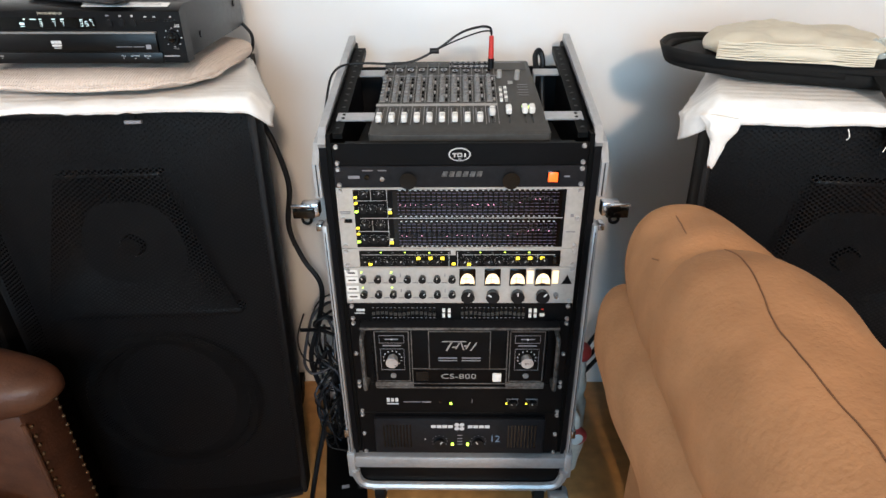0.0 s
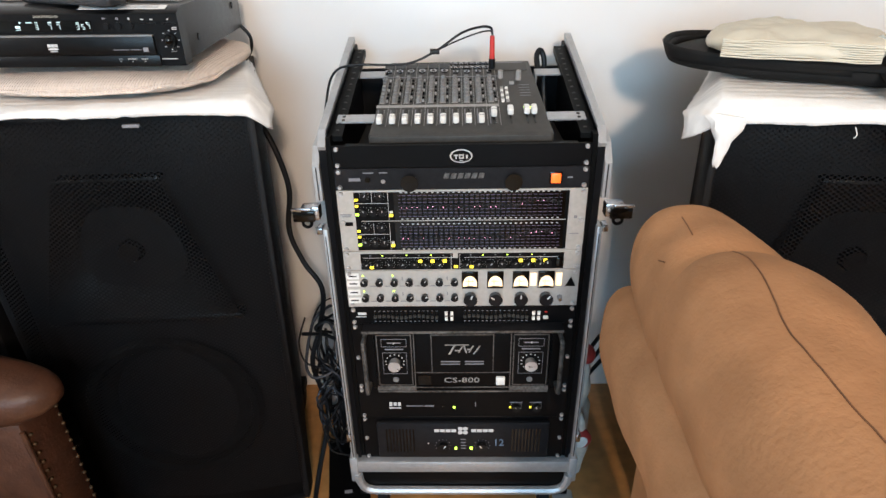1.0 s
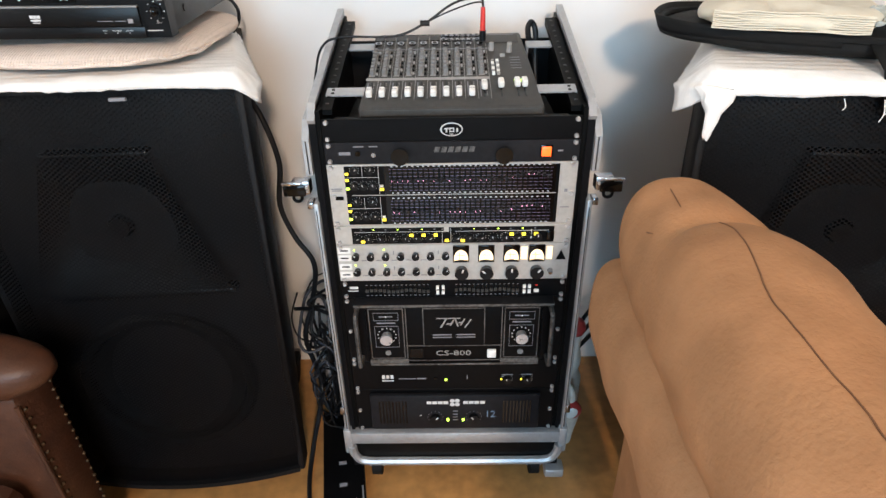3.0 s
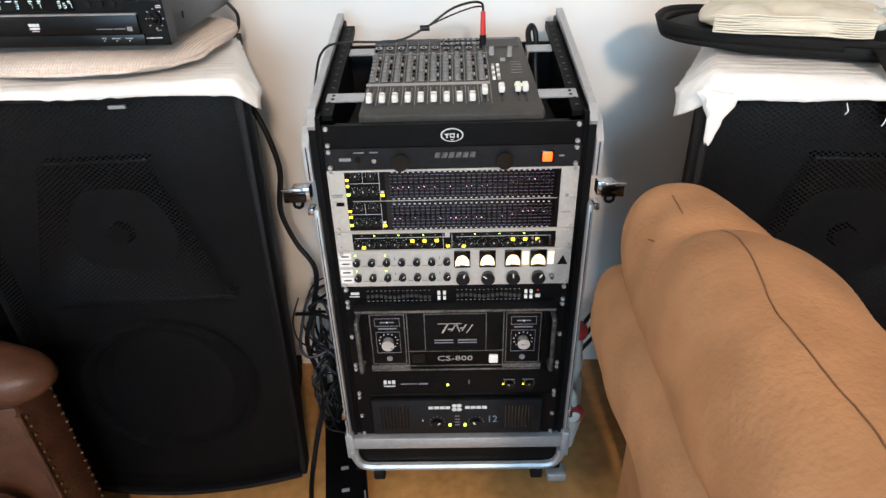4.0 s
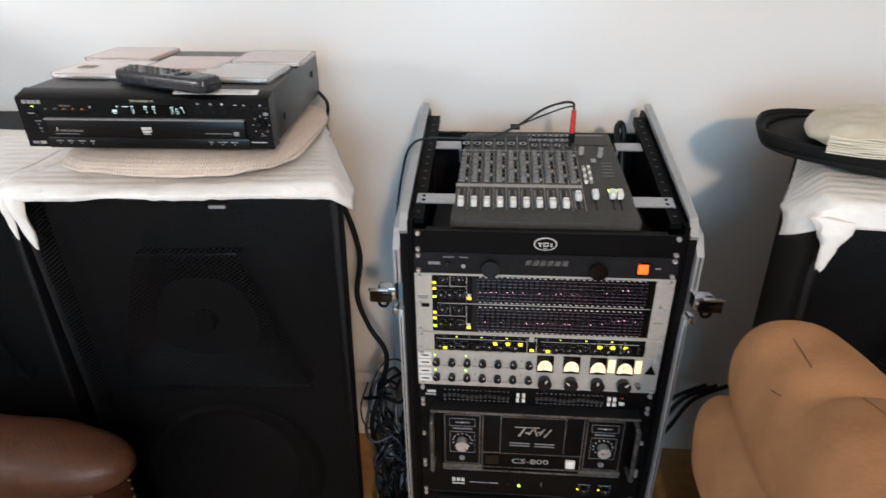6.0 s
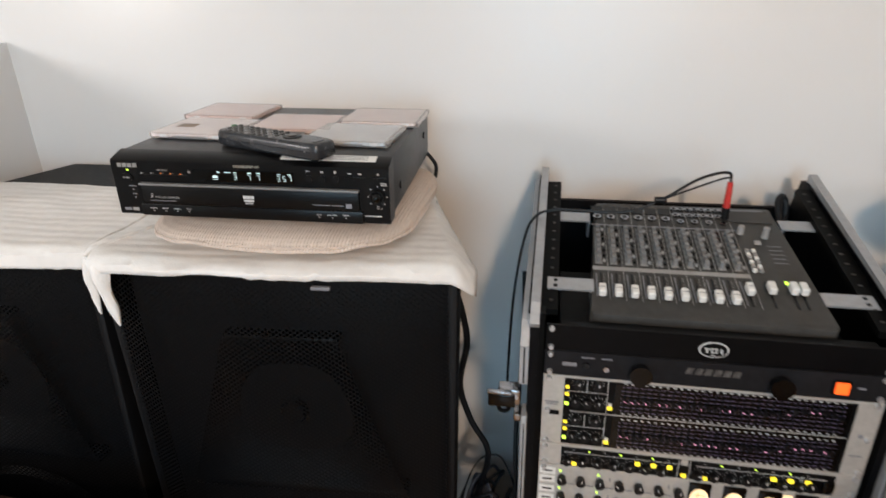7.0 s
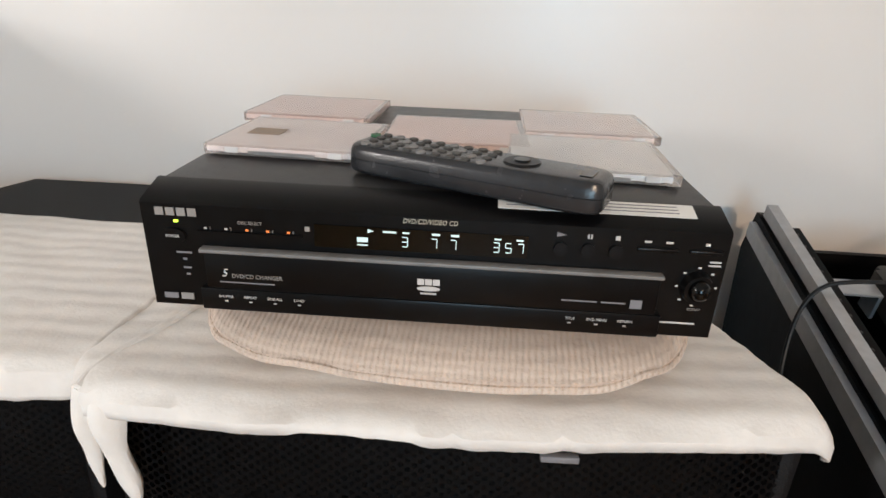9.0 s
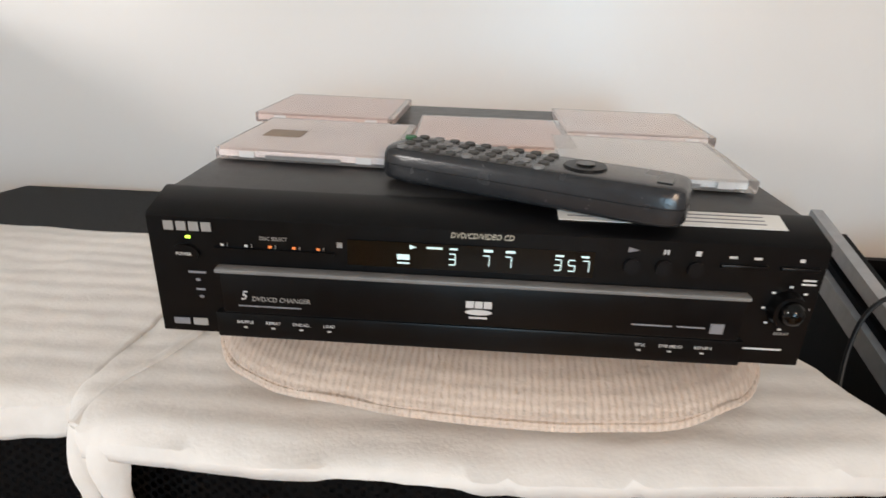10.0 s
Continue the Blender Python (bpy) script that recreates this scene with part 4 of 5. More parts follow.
    prism(bm, [(0.092, 0.0690), (0.092, 0.0722), (0.099, 0.0706)], -0.0010, -0.0002, "y")
    part("play_mark", bm, M_GREYPRINT, s)
    joined(s, "printing", [(0.1146, 0.0702, 0.0012, 0.0030), (0.1168, 0.0702, 0.0012, 0.0030), (0.1354, 0.0702, 0.0032, 0.0030), (0.157, 0.0690, 0.005, 0.0014), (0.172, 0.0690, 0.005, 0.0014), (0.199, 0.0690, 0.003, 0.0020)], M_PRINT, y=-0.0004, t=0.0004)
    part("skip_button", B(0.150, 0.179, -0.0025, 0.0, 0.0625, 0.0650, bevel=0.0008), M_DVD, s)
    part("eject_button", B(0.187, 0.211, -0.0025, 0.0, 0.0625, 0.0650, bevel=0.0008), M_DVD, s)
    dial = part("dial", C((w - 0.0180, -0.004, 0.0385), 0.0115, 0.008, "y", 28, 0.0105), M_DVD, s)
    bm = bmesh.new()
    bmesh.ops.create_uvsphere(bm, u_segments=18, v_segments=10, radius=0.0078, matrix=Matrix.Translation((w - 0.0180, -0.008, 0.0390)))
    part("dial_cap", bm, M_GLOSS, dial)
    joined(s, "dial_mark", [(w - 0.0180 + 0.0140 * math.sin(a), 0.0385 + 0.0140 * math.cos(a), 0.0022, 0.0012) for a in [radians(45 * k) for k in range(8)]] + [(w - 0.008, 0.0570, 0.008, 0.0011), (w - 0.008, 0.0545, 0.009, 0.0011), (w - 0.026, 0.0105, 0.026, 0.0012)], M_PRINT, y=-0.0004, t=0.0004)
    lettering("DISPLAY", 0.0026, M_MIXLIGHT, s, (w - 0.016, -0.0006, 0.0215))
    # tray printing: a disc logo as a plain oval with bars
    bm = C((0.0010, -0.0064, 0.0275), 0.0088, 0.0006, "y", 28)
    bmesh.ops.scale(bm, verts=bm.verts, vec=(1, 1, 0.20), space=Matrix.Translation((0, 0, -0.0275)))
    part("logo_oval", bm, M_PRINT, tray)
    joined(tray, "logo_mark", [(-0.0048, 0.0325, 0.0052, 0.0045), (0.0010, 0.0325, 0.0050, 0.0045), (0.0068, 0.0325, 0.0052, 0.0045), (0.0010, 0.0238, 0.012, 0.0013)], M_PRINT, y=-0.0062, t=0.0004)
    lettering("5", 0.0085, M_PRINT, tray, (-0.154, -0.0066, 0.0300), shear=0.3)
    lettering("DVD/CD CHANGER", 0.0044, M_MIXLIGHT, tray, (-0.129, -0.0064, 0.0280))
    joined(tray, "printing", [(-0.137, 0.0232, 0.042, 0.0009), (0.113, 0.0255, 0.026, 0.0010), (0.138, 0.0255, 0.018, 0.0010)], M_GREYPRINT, y=-0.0062, t=0.0004)
    patch(tray, 0.1545, 0.0255, 0.0085, 0.0065, M_GREYPRINT, y=-0.0062, name="disc_mark")
    for text, x in (("SHUFFLE", -0.155), ("REPEAT", -0.136), ("ONE/ALL", -0.117), ("LOAD", -0.098), ("TITLE", 0.108), ("DVD MENU", 0.128), ("RETURN", 0.149)):
        lettering(text, 0.0027, M_PRINT, s, (x, -0.0060, 0.0115), stretch=1.1)
        patch(s, x, 0.0080, 0.0024, 0.0008, M_PRINT, y=-0.0056, name="button_mark")
    patch(s, -w + 0.014, 0.0075, 0.011, 0.0042, M_GREYPRINT, y=-0.0006, name="format_mark")
    patch(s, -w + 0.027, 0.0075, 0.010, 0.0048, M_MIXLIGHT, y=-0.0006, name="format_mark")
    for x, y, z in ((w, 0.09, 0.030), (w, 0.33, 0.052)):
        part("housing_screw", C((x - 0.001, y, z), 0.006, 0.003, "x", 16), M_KNOB, s)
    for x in (-0.17, 0.17):
        for y in (0.05, 0.34):
            part("foot", C((x, y, -0.001), 0.018, 0.010, "z", 20), M_RUBBER, s)
    return s


disc_player()


# ---- disc cases, remote and label on the player ----
def clear_material(name, colour, mixin):
    m = mat(name, colour, 0.12, vary=0.05, scale=20)
    b = m.node_tree.nodes["Principled BSDF"]
    b.inputs["Transmission Weight"].default_value = mixin
    b.inputs["IOR"].default_value = 1.45
    return m


M_CASE = clear_material("clear_polystyrene", (0.90, 0.86, 0.85), 0.85)
M_CARD = mat("disc_sleeve", (0.72, 0.66, 0.64), 0.55, vary=0.05, scale=14, colour2=(0.62, 0.54, 0.53))
M_CARDBLUE = mat("disc_sleeve_pale_blue", (0.66, 0.70, 0.72), 0.5, vary=0.05, scale=14, colour2=(0.55, 0.60, 0.63))
M_CARDPINK = mat("disc_sleeve_pink", (0.72, 0.58, 0.55), 0.5, vary=0.08, scale=10, colour2=(0.62, 0.46, 0.42))


def disc_case(x, y, rz, card, label, patch_mark=False):
    s = on_player(thing("disc_case", (0, 0, 0), label, "disc case", "disc cases on the player"), x, y, rz)
    part("shell", B(-0.071, 0.071, 0, 0.124, 0.0005, 0.0102, bevel=0.0010, seg=1), M_CASE, s, "clear plastic shell").visible_shadow = False
    part("sleeve", B(-0.0685, 0.064, 0.003, 0.121, 0.0030, 0.0078), card, s)
    joined_z = bmesh.new()
    box(joined_z, -0.03, 0.03, -0.0006, 0.0002, 0.0025, 0.0055)
    part("spine", joined_z, M_GREYKNOB, s)
    for dx in (-0.045, 0.048):
        part("hinge", B(dx - 0.006, dx + 0.006, -0.0007, 0.0002, 0.003, 0.008), M_PRINT, s)
    if patch_mark:
        bm = B(-0.050, -0.018, 0.045, 0.070, 0.0103, 0.0106)
        part("sticker", bm, mat("tan_sticker", (0.34, 0.26, 0.20), 0.6), s, "small tan sticker")
    return s


disc_case(-0.139, 0.098, -2.8, M_CARD, "clear disc case with pale sleeve and tan sticker", True)
disc_case(-0.158, 0.244, -2.5, M_CARDPINK, "clear disc case with faded pink sleeve")
disc_case(0.0105, 0.149, 0.5, M_CARDPINK, "clear disc case with faded red sleeve, under the remote")
disc_case(0.128, 0.078, -3.0, M_CARDBLUE, "clear disc case with pale blue-grey sleeve")
disc_case(0.151, 0.221, -0.5, M_CARD, "clear disc case with pale sleeve near the wall")


def remote():
    s = on_player(thing("remote_control", (0, 0, 0), "black remote control with many small rubber buttons", "remote control"), 0.030, 0.046, -23.0)
    bm = bmesh.new()
    L, Wd = 0.208, 0.050
    rings = []
    for z, ins in ((0.001, 0.005), (0.003, 0.0015), (0.006, 0.0), (0.0135, 0.0), (0.0138, 0.0006), (0.0144, 0.0006), (0.0147, 0.0), (0.020, 0.0004), (0.0238, 0.0018), (0.0255, 0.0042), (0.026, 0.0075)):
        ring = []
        for k in range(64):
            c, d = math.cos(2 * math.pi * k / 64), math.sin(2 * math.pi * k / 64)
            x = (L / 2 - ins) * math.copysign(abs(c) ** 0.24, c)
            ring.append(bm.verts.new((x, (Wd / 2 - ins) * math.copysign(abs(d) ** 0.30, d), z)))
        rings.append(ring)
    for a, b in zip(rings, rings[1:]):
        for k in range(64):
            bm.faces.new((a[k], a[(k + 1) % 64], b[(k + 1) % 64], b[k]))
    bm.faces.new(rings[0][::-1])
    bm.faces.new(rings[-1])
    part("shell", bm, mat("remote_plastic", (0.026, 0.028, 0.032), 0.25, vary=0.15, bump=0.1, bump_scale=500), s)
    for i in range(9):
        for j in range(4):
            x, y = -0.088 + 0.0125 * i, -0.017 + 0.0112 * j
            part("button", C((x, y, 0.0262), 0.0041, 0.0018, "z", 14, 0.0036), M_MIXER if (i + j) % 4 else M_GREYKNOB, s)
    ring = part("cursor_ring", C((0.038, 0, 0.0260), 0.0150, 0.003, "z", 28, 0.0135), M_KNOB, s)
    part("cursor_button", C((0.038, 0, 0.0277), 0.007, 0.002, "z", 20, 0.006), M_GLOSS, ring)
    part("green_button", C((-0.096, 0.010, 0.0260), 0.0042, 0.003, "z", 12), mat("green_rubber", (0.03, 0.16, 0.07), 0.5), s)
    part("logo_plate", B(0.084, 0.093, -0.011, 0.007, 0.0265, 0.0270), M_GREYKNOB, s)
    return s


remote()
st = on_player(thing("paper_strip", (0, 0, 0), "narrow white paper label strip with printed lines", "label"), 0.121, 0.019, 0.0, 16.0, -0.0028)
part("strip", B(-0.072, 0.072, -0.006, 0.010, 0.0, 0.0006), M_WHITE, st)
joined_b = bmesh.new()
for k in range(3):
    box(joined_b, -0.066, 0.060, -0.002 + 0.004 * k, -0.001 + 0.004 * k, 0.0006, 0.0008)
part("printing", joined_b, M_GREYPRINT, st)


# ---- cushion and towels ----
def superbox(cx, cy, cz, rx, ry, rz, p=4.0, q=2.6, nu=56, nv=24, bulge=None):
    """A padded, rounded slab."""
    bm = bmesh.new()
    def se(c, e):
        return math.copysign(abs(c) ** e, c)
    rings = []
    for j in range(nv + 1):
        ph = -math.pi / 2 + math.pi * j / nv
        ring = []
        for i in range(nu):
            th = 2 * math.pi * i / nu
            x = rx * se(math.cos(ph), 2 / q) * se(math.cos(th), 2 / p)
            y = ry * se(math.cos(ph), 2 / q) * se(math.sin(th), 2 / p)
            z = rz * se(math.sin(ph), 2 / q)
            v = Vector((x, y, z))
            if bulge:
                v = bulge(v)
            ring.append(bm.verts.new(v + Vector((cx, cy, cz))))
        rings.append(ring)
    for a, b in zip(rings, rings[1:]):
        for i in range(nu):
            bm.faces.new((a[i], a[(i + 1) % nu], b[(i + 1) % nu], b[i]))
    bmesh.ops.remove_doubles(bm, verts=bm.verts, dist=1e-5)
    return bm


cu = thing("cushion", (-0.690, 1.345, 1.1235), "thick cream woven cushion with a wavy seam under the disc player", "cushion")
CU_X, CU_Y, CU_H = 0.228, 0.236, 0.031


def soft(v):
    """Lumpy stuffing, and a top that rises a little to the back."""
    n = noise.noise((v + Vector((3, 1, 2))) * 9)
    return v + Vector((0, 0, 0.003 * n + (0.016 * v.y if v.z > 0 else 0)))


def around(a, grow, z):
    """A point on the cushion's outline."""
    def se(c):
        return math.copysign(abs(c) ** 0.58, c)
    return (CU_X * grow * se(math.cos(a)), CU_Y * grow * se(math.sin(a)), z)


part("body", superbox(0, 0, CU_H, CU_X, CU_Y, CU_H, 3.45, 2.3, nu=88, nv=30, bulge=soft), M_CUSHION, cu)
part("seam", T([around(radians(180 + 5 * k), 0.998, 0.026 + 0.0022 * math.sin(0.55 * k) + 0.0015 * math.sin(1.3 * k)) for k in range(37)], 0.0034, 8), M_CUSHION, cu, "raised wavy seam")


def towel(name, origin, rz, w, back, drop, label, right_droop=0.0, left_droop=0.0, slant=0.0, taper=(0, 0), short=0.0, group="towels on the loudspeakers"):
    """A towel lying on a cabinet top whose front hem hangs over the bowed edge."""
    s = thing(name, origin, label, "towel", group, rz=rz)

    def fn(u, v):
        x = (2 * u - 1) * w / 2
        uu = max(-1.0, min(1.0, x / (SPK_W / 2)))
        edge = front_line(uu) - 0.014
        total = back - edge
        d = drop * (1 + 0.07 * math.sin(21.7 * x + 1) + 0.22 * noise.noise((x * 9, 2, 1)) + 0.08 * noise.noise((x * 60, 5, 1)))
        d *= 1 - slant * x / (w / 2)
        d -= short * (1 - uu * uu)
        a = v * (total + d)
        lift = 0.0025 * noise.noise((x * 14, a * 18, 3)) + 0.0030 * noise.noise((x * 4, a * 6, 9))
        if a < total:
            y, z = back - a, 0.004 + lift
            k = max(0.0, 1 - (total - a) / 0.02)
            z -= 0.006 * k * k
        else:
            k = a - total
            y, z = edge - 0.004 - 0.05 * k * (0.5 + 0.5 * math.sin(x * 40)), -0.002 - k
        half = SPK_W / 2
        if taper[1 if x > 0 else 0]:
            cut = max(0.0, y - 0.02) / (SPK_D - 0.07) * (SPK_W / 2 - 0.16)
            x *= 1 - cut / half
            half -= cut
        over = abs(x) - half
        if over > 0:
            droop = right_droop if x > 0 else left_droop
            z -= droop * (over / 0.04) ** 1.3
            y += 0.03 * v * (over / 0.04) ** 2 + 0.004 * noise.noise((y * 70, 1, 8))
            x = math.copysign(half + over * 0.75 + 0.0025 * noise.noise((y * 60, 3, 7)), x)
        return (x, y, z)
    ob = part("cloth", grid_mesh(90, 70, fn), M_TOWEL, s)
    thick(ob, 0.004)
    return s


def hanging_fold(parent, pts, widths, label=""):
    """A bunched corner of cloth that hangs down."""
    bm = bmesh.new()
    rings = []
    steps = 6 * (len(pts) - 1)
    for n in range(steps + 1):
        i, f = min(n // 6, len(pts) - 2), n / 6 - min(n // 6, len(pts) - 2)
        q = [Vector(pts[max(0, min(len(pts) - 1, k))]) for k in (i - 1, i, i + 1, i + 2)]
        c = 0.5 * (2 * q[1] + (q[2] - q[0]) * f + (2 * q[0] - 5 * q[1] + 4 * q[2] - q[3]) * f * f + (3 * q[1] - q[0] - 3 * q[2] + q[3]) * f ** 3)
        f = f * f * (3 - 2 * f)
        wx, wy = [a + (b - a) * f for a, b in zip(widths[i], widths[i + 1])]
        ring = []
        for a in [2 * math.pi * k / 18 for k in range(18)]:
            r = 1 + 0.10 * math.sin(3 * a + 0.2 * n) + 0.10 * noise.noise((c.x * 30 + 2 * math.cos(a), 2 * math.sin(a), c.z * 45))
            ring.append(bm.verts.new((c.x + wx * r * math.cos(a), c.y + wy * r * math.sin(a), c.z + 0.003 * math.sin(2 * a))))
        rings.append(ring)
    for a, b in zip(rings, rings[1:]):
        for k in range(18):
            bm.faces.new((a[k], a[(k + 1) % 18], b[(k + 1) % 18], b[k]))
    bm.faces.new(rings[0])
    bm.faces.new(rings[-1][::-1])
    return part("hanging_fold", bm, M_TOWEL, parent, label)


tw = towel("towel", (SPK_L[0], SPK_L[1], SPK_TOP + 0.002), 4.0, 0.666, 0.43, 0.018, "white ribbed towel draped over a loudspeaker top", right_droop=0.034, left_droop=0.004, taper=(0, 1), short=0.012)
hanging_fold(tw, [(-0.276, -0.010, -0.002), (-0.278, -0.020, -0.024), (-0.274, -0.023, -0.054), (-0.267, -0.023, -0.086), (-0.265, -0.022, -0.114)], [(0.018, 0.008), (0.015, 0.010), (0.010, 0.008), (0.010, 0.007), (0.004, 0.003)])
hanging_fold(tw, [(-0.299, -0.008, -0.002), (-0.300, -0.017, -0.030), (-0.297, -0.019, -0.064), (-0.296, -0.019, -0.095)], [(0.012, 0.008), (0.009, 0.009), (0.0065, 0.006), (0.003, 0.003)])
part("rolled_edge", T([(-0.225, 0.36, 0.008), (-0.243, 0.22, 0.009), (-0.264, 0.10, 0.009), (-0.294, 0.02, 0.007), (-0.301, -0.015, 0.0)], 0.0045, 10), M_TOWEL, tw)
towel("towel", (-1.305, 1.135, SPK_TOP + 0.002), 1.0, 0.64, 0.325, 0.026, "white ribbed towel folded over the front of a loudspeaker top", right_droop=0.0, left_droop=0.03)
tr = towel("towel", (SPK_R[0], SPK_R[1], SPK_TOP + 0.002), -8.0, 0.70, 0.40, 0.021, "white frayed towel draped over a loudspeaker under a bag", right_droop=0.03, left_droop=0.032, slant=0.5, taper=(1, 0))
hanging_fold(tr, [(-0.285, -0.022, -0.020), (-0.288, -0.030, -0.040), (-0.290, -0.032, -0.066), (-0.292, -0.031, -0.094), (-0.293, -0.030, -0.110)], [(0.038, 0.010), (0.026, 0.011), (0.012, 0.008), (0.008, 0.006), (0.004, 0.003)])

for k, (x, ln) in enumerate(((-0.10, 0.012), (-0.04, 0.03), (-0.035, 0.018), (0.06, 0.010), (0.115, 0.016))):
    part("thread", T([(x, -0.052, -0.028), (x + 0.004, -0.055, -0.034 - ln * 0.5), (x + 0.001, -0.054, -0.034 - ln)], 0.0009, 5), M_TOWEL, tr)


# ---- seats ----
def bolster(bm, p0, p1, r0, r1, flat=1.0, nu=40, nv=44, lumps=0.012, seed=0, roundness=2.6):
    """A stuffed roll from p0 to p1 with rounded ends; r: (across, up)."""
    p0, p1 = Vector(p0), Vector(p1)
    d = (p1 - p0)
    L = d.length
    d.normalize()
    up = Vector((0, 0, 1))
    side = d.cross(up).normalized()
    up2 = side.cross(d)
    rings = []
    for j in range(nv + 1):
        t = -math.cos(math.pi * j / nv)
        k = max(0.0, 1 - abs(t) ** 4.5) ** (1 / 2.2)
        s = (t + 1) / 2
        ra, ru = r0[0] + (r1[0] - r0[0]) * s, r0[1] + (r1[1] - r0[1]) * s
        c = p0 + d * (L * s)
        ring = []
        for i in range(nu):
            a = 2 * math.pi * i / nu
            ca, sa = math.cos(a), math.sin(a)
            e = 2 / roundness
            off = side * (ra * k * math.copysign(abs(ca) ** e, ca)) + up2 * (ru * k * math.copysign(abs(sa) ** e, sa))
            v = c + off
            n = noise.noise(v * 5 + Vector((seed, 0, 0))) + 0.4 * noise.noise(v * 13 + Vector((seed, 4, 0)))
            ring.append(bm.verts.new(v + off.normalized() * lumps * n if off.length > 1e-6 else v))
        rings.append(ring)
    for a, b in zip(rings, rings[1:]):
        for i in range(nu):
            bm.faces.new((a[i], a[(i + 1) % nu], b[(i + 1) % nu], b[i]))
    bmesh.ops.remove_doubles(bm, verts=bm.verts, dist=1e-5)
    return bm


rc = thing("recliner", (0.55, 0.45, 0), "tan microfibre recliner with thick padded back rolls", "armchair")


def rl(p):
    return (p[0] - 0.55, p[1] - 0.45, p[2])


def stitched(name, bm, seams):
    """A padded roll whose seams lie on its surface as thin dark welts."""
    tree = BVHTree.FromBMesh(bm)
    lines = []
    for pts in seams:
        line = []
        for a, b in zip(pts, pts[1:]):
            for k in range(8):
                f = k / 8
                q = Vector(rl(tuple(a[n] + (b[n] - a[n]) * f for n in range(3))))
                q += Vector((0.0015 * noise.noise(q * 40), 0, 0))
                hit, normal, _, _ = tree.find_nearest(q)
                line.append(hit - normal * 0.0002)
        lines.append(line)
    ob = part(name, bm, M_SUEDE, rc)
    for line in lines:
        part("seam", T(line, 0.0009, 6), M_SEAM, ob, "dark stitched seam")
    return ob


M_SEAM = mat("seam_thread", (0.20, 0.085, 0.035), 0.9, vary=0.2)
stitched("back_pillow", bolster(bmesh.new(), rl((0.346, 0.805, 0.940)), rl((0.322, 0.02, 0.935)), (0.114, 0.118), (0.092, 0.118), nu=200, nv=80, lumps=0.016, seed=2, roundness=2.1),
         [[(0.328, 0.755, 1.05), (0.320, 0.68, 1.058), (0.308, 0.61, 1.058), (0.295, 0.55, 1.058), (0.293, 0.486, 1.056), (0.292, 0.428, 1.056), (0.290, 0.38, 1.056), (0.286, 0.25, 1.05)]])
stitched("head_pillow", bolster(bmesh.new(), rl((0.350, 0.985, 0.915)), rl((0.345, 0.60, 0.915)), (0.090, 0.104), (0.098, 0.10), nu=160, nv=60, seed=7, roundness=2.15),
         [[(0.315, 0.885, 1.02), (0.302, 0.80, 1.02)], [(0.266, 0.815, 0.975), (0.268, 0.79, 0.985)]])
part("side_roll", bolster(bmesh.new(), rl((0.283, 0.975, 0.800)), rl((0.288, 0.02, 0.780)), (0.070, 0.102), (0.072, 0.105), nu=100, nv=60, seed=5, roundness=2.2), M_SUEDE, rc)
part("frame", B(-0.235, -0.10, -0.45, 0.46, 0.03, 0.74, bevel=0.04), M_SUEDE, rc)
part("seat", B(-0.095, 0.45, -0.45, 0.36, 0.05, 0.36, bevel=0.05, seg=4), M_SUEDE, rc)

ac = thing("leather_armchair", (-1.165, 0.945, 0), "worn brown leather armchair arm with brass nailhead trim", "armchair")
part("arm_roll", bolster(bmesh.new(), (0.398, 0.0, 0.622), (-0.55, 0.0, 0.634), (0.084, 0.066), (0.082, 0.066), seed=3, lumps=0.006, nv=60), M_LEATHER, ac)
bm = B(-0.50, 0.335, -0.045, 0.062, 0.04, 0.585, bevel=0.014)
part("arm_panel", bm, M_LEATHER, ac)
part("front_piping", T([(0.334, -0.043, 0.565), (0.335, -0.044, 0.35), (0.334, -0.043, 0.06)], 0.005), M_LEATHER, ac)
for yy in (-0.030, 0.050):
    for k in range(20):
        bm = bmesh.new()
        bmesh.ops.create_uvsphere(bm, u_segments=10, v_segments=6, radius=0.0043, matrix=Matrix.Translation((0.336, yy, 0.548 - 0.024 * k)))
        part("nailhead", bm, M_BRASS, ac)
part("seat_base", B(-0.50, 0.30, -0.62, -0.066, 0.08, 0.40, bevel=0.04), M_LEATHER, ac)


# ---- bag on the right loudspeaker ----
bg = thing("instrument_bag", (0.789, 1.235, SPK_TOP + 0.008), "flat black nylon bag lying on a towel", "bag", rz=-27)


def dent(v):
    return v + Vector((0, 0, 0.006 * noise.noise(v * 11)))


part("body", superbox(0, 0, 0.026, 0.385, 0.155, 0.026, 3.4, 3.0, bulge=dent), M_NYLON, bg)
pts = [(0.385 * math.copysign(abs(math.cos(a)) ** 0.667, math.cos(a)), 0.155 * math.copysign(abs(math.sin(a)) ** 0.667, math.sin(a)), 0.040) for a in [radians(60 + 8 * k) for k in range(42)]]
part("piping", T(pts, 0.007), M_NYLON, bg)
rim_pts = [(0.383 * math.copysign(abs(math.cos(a)) ** 0.6, math.cos(a)), 0.153 * math.copysign(abs(math.sin(a)) ** 0.6, math.sin(a))) for a in [radians(75 + 8 * k) for k in range(25)]]
part("rim", grid_mesh(24, 3, lambda u, v: (rim_pts[round(u * 24)][0] * (1 + 0.03 * v), rim_pts[round(u * 24)][1] * (1 + 0.03 * v), 0.026 + 0.030 * v * (0.55 + 0.45 * math.sin(math.pi * u)))), M_NYLON, bg, "stiff upturned black rim")
thick(bg.children[-1], 0.004)
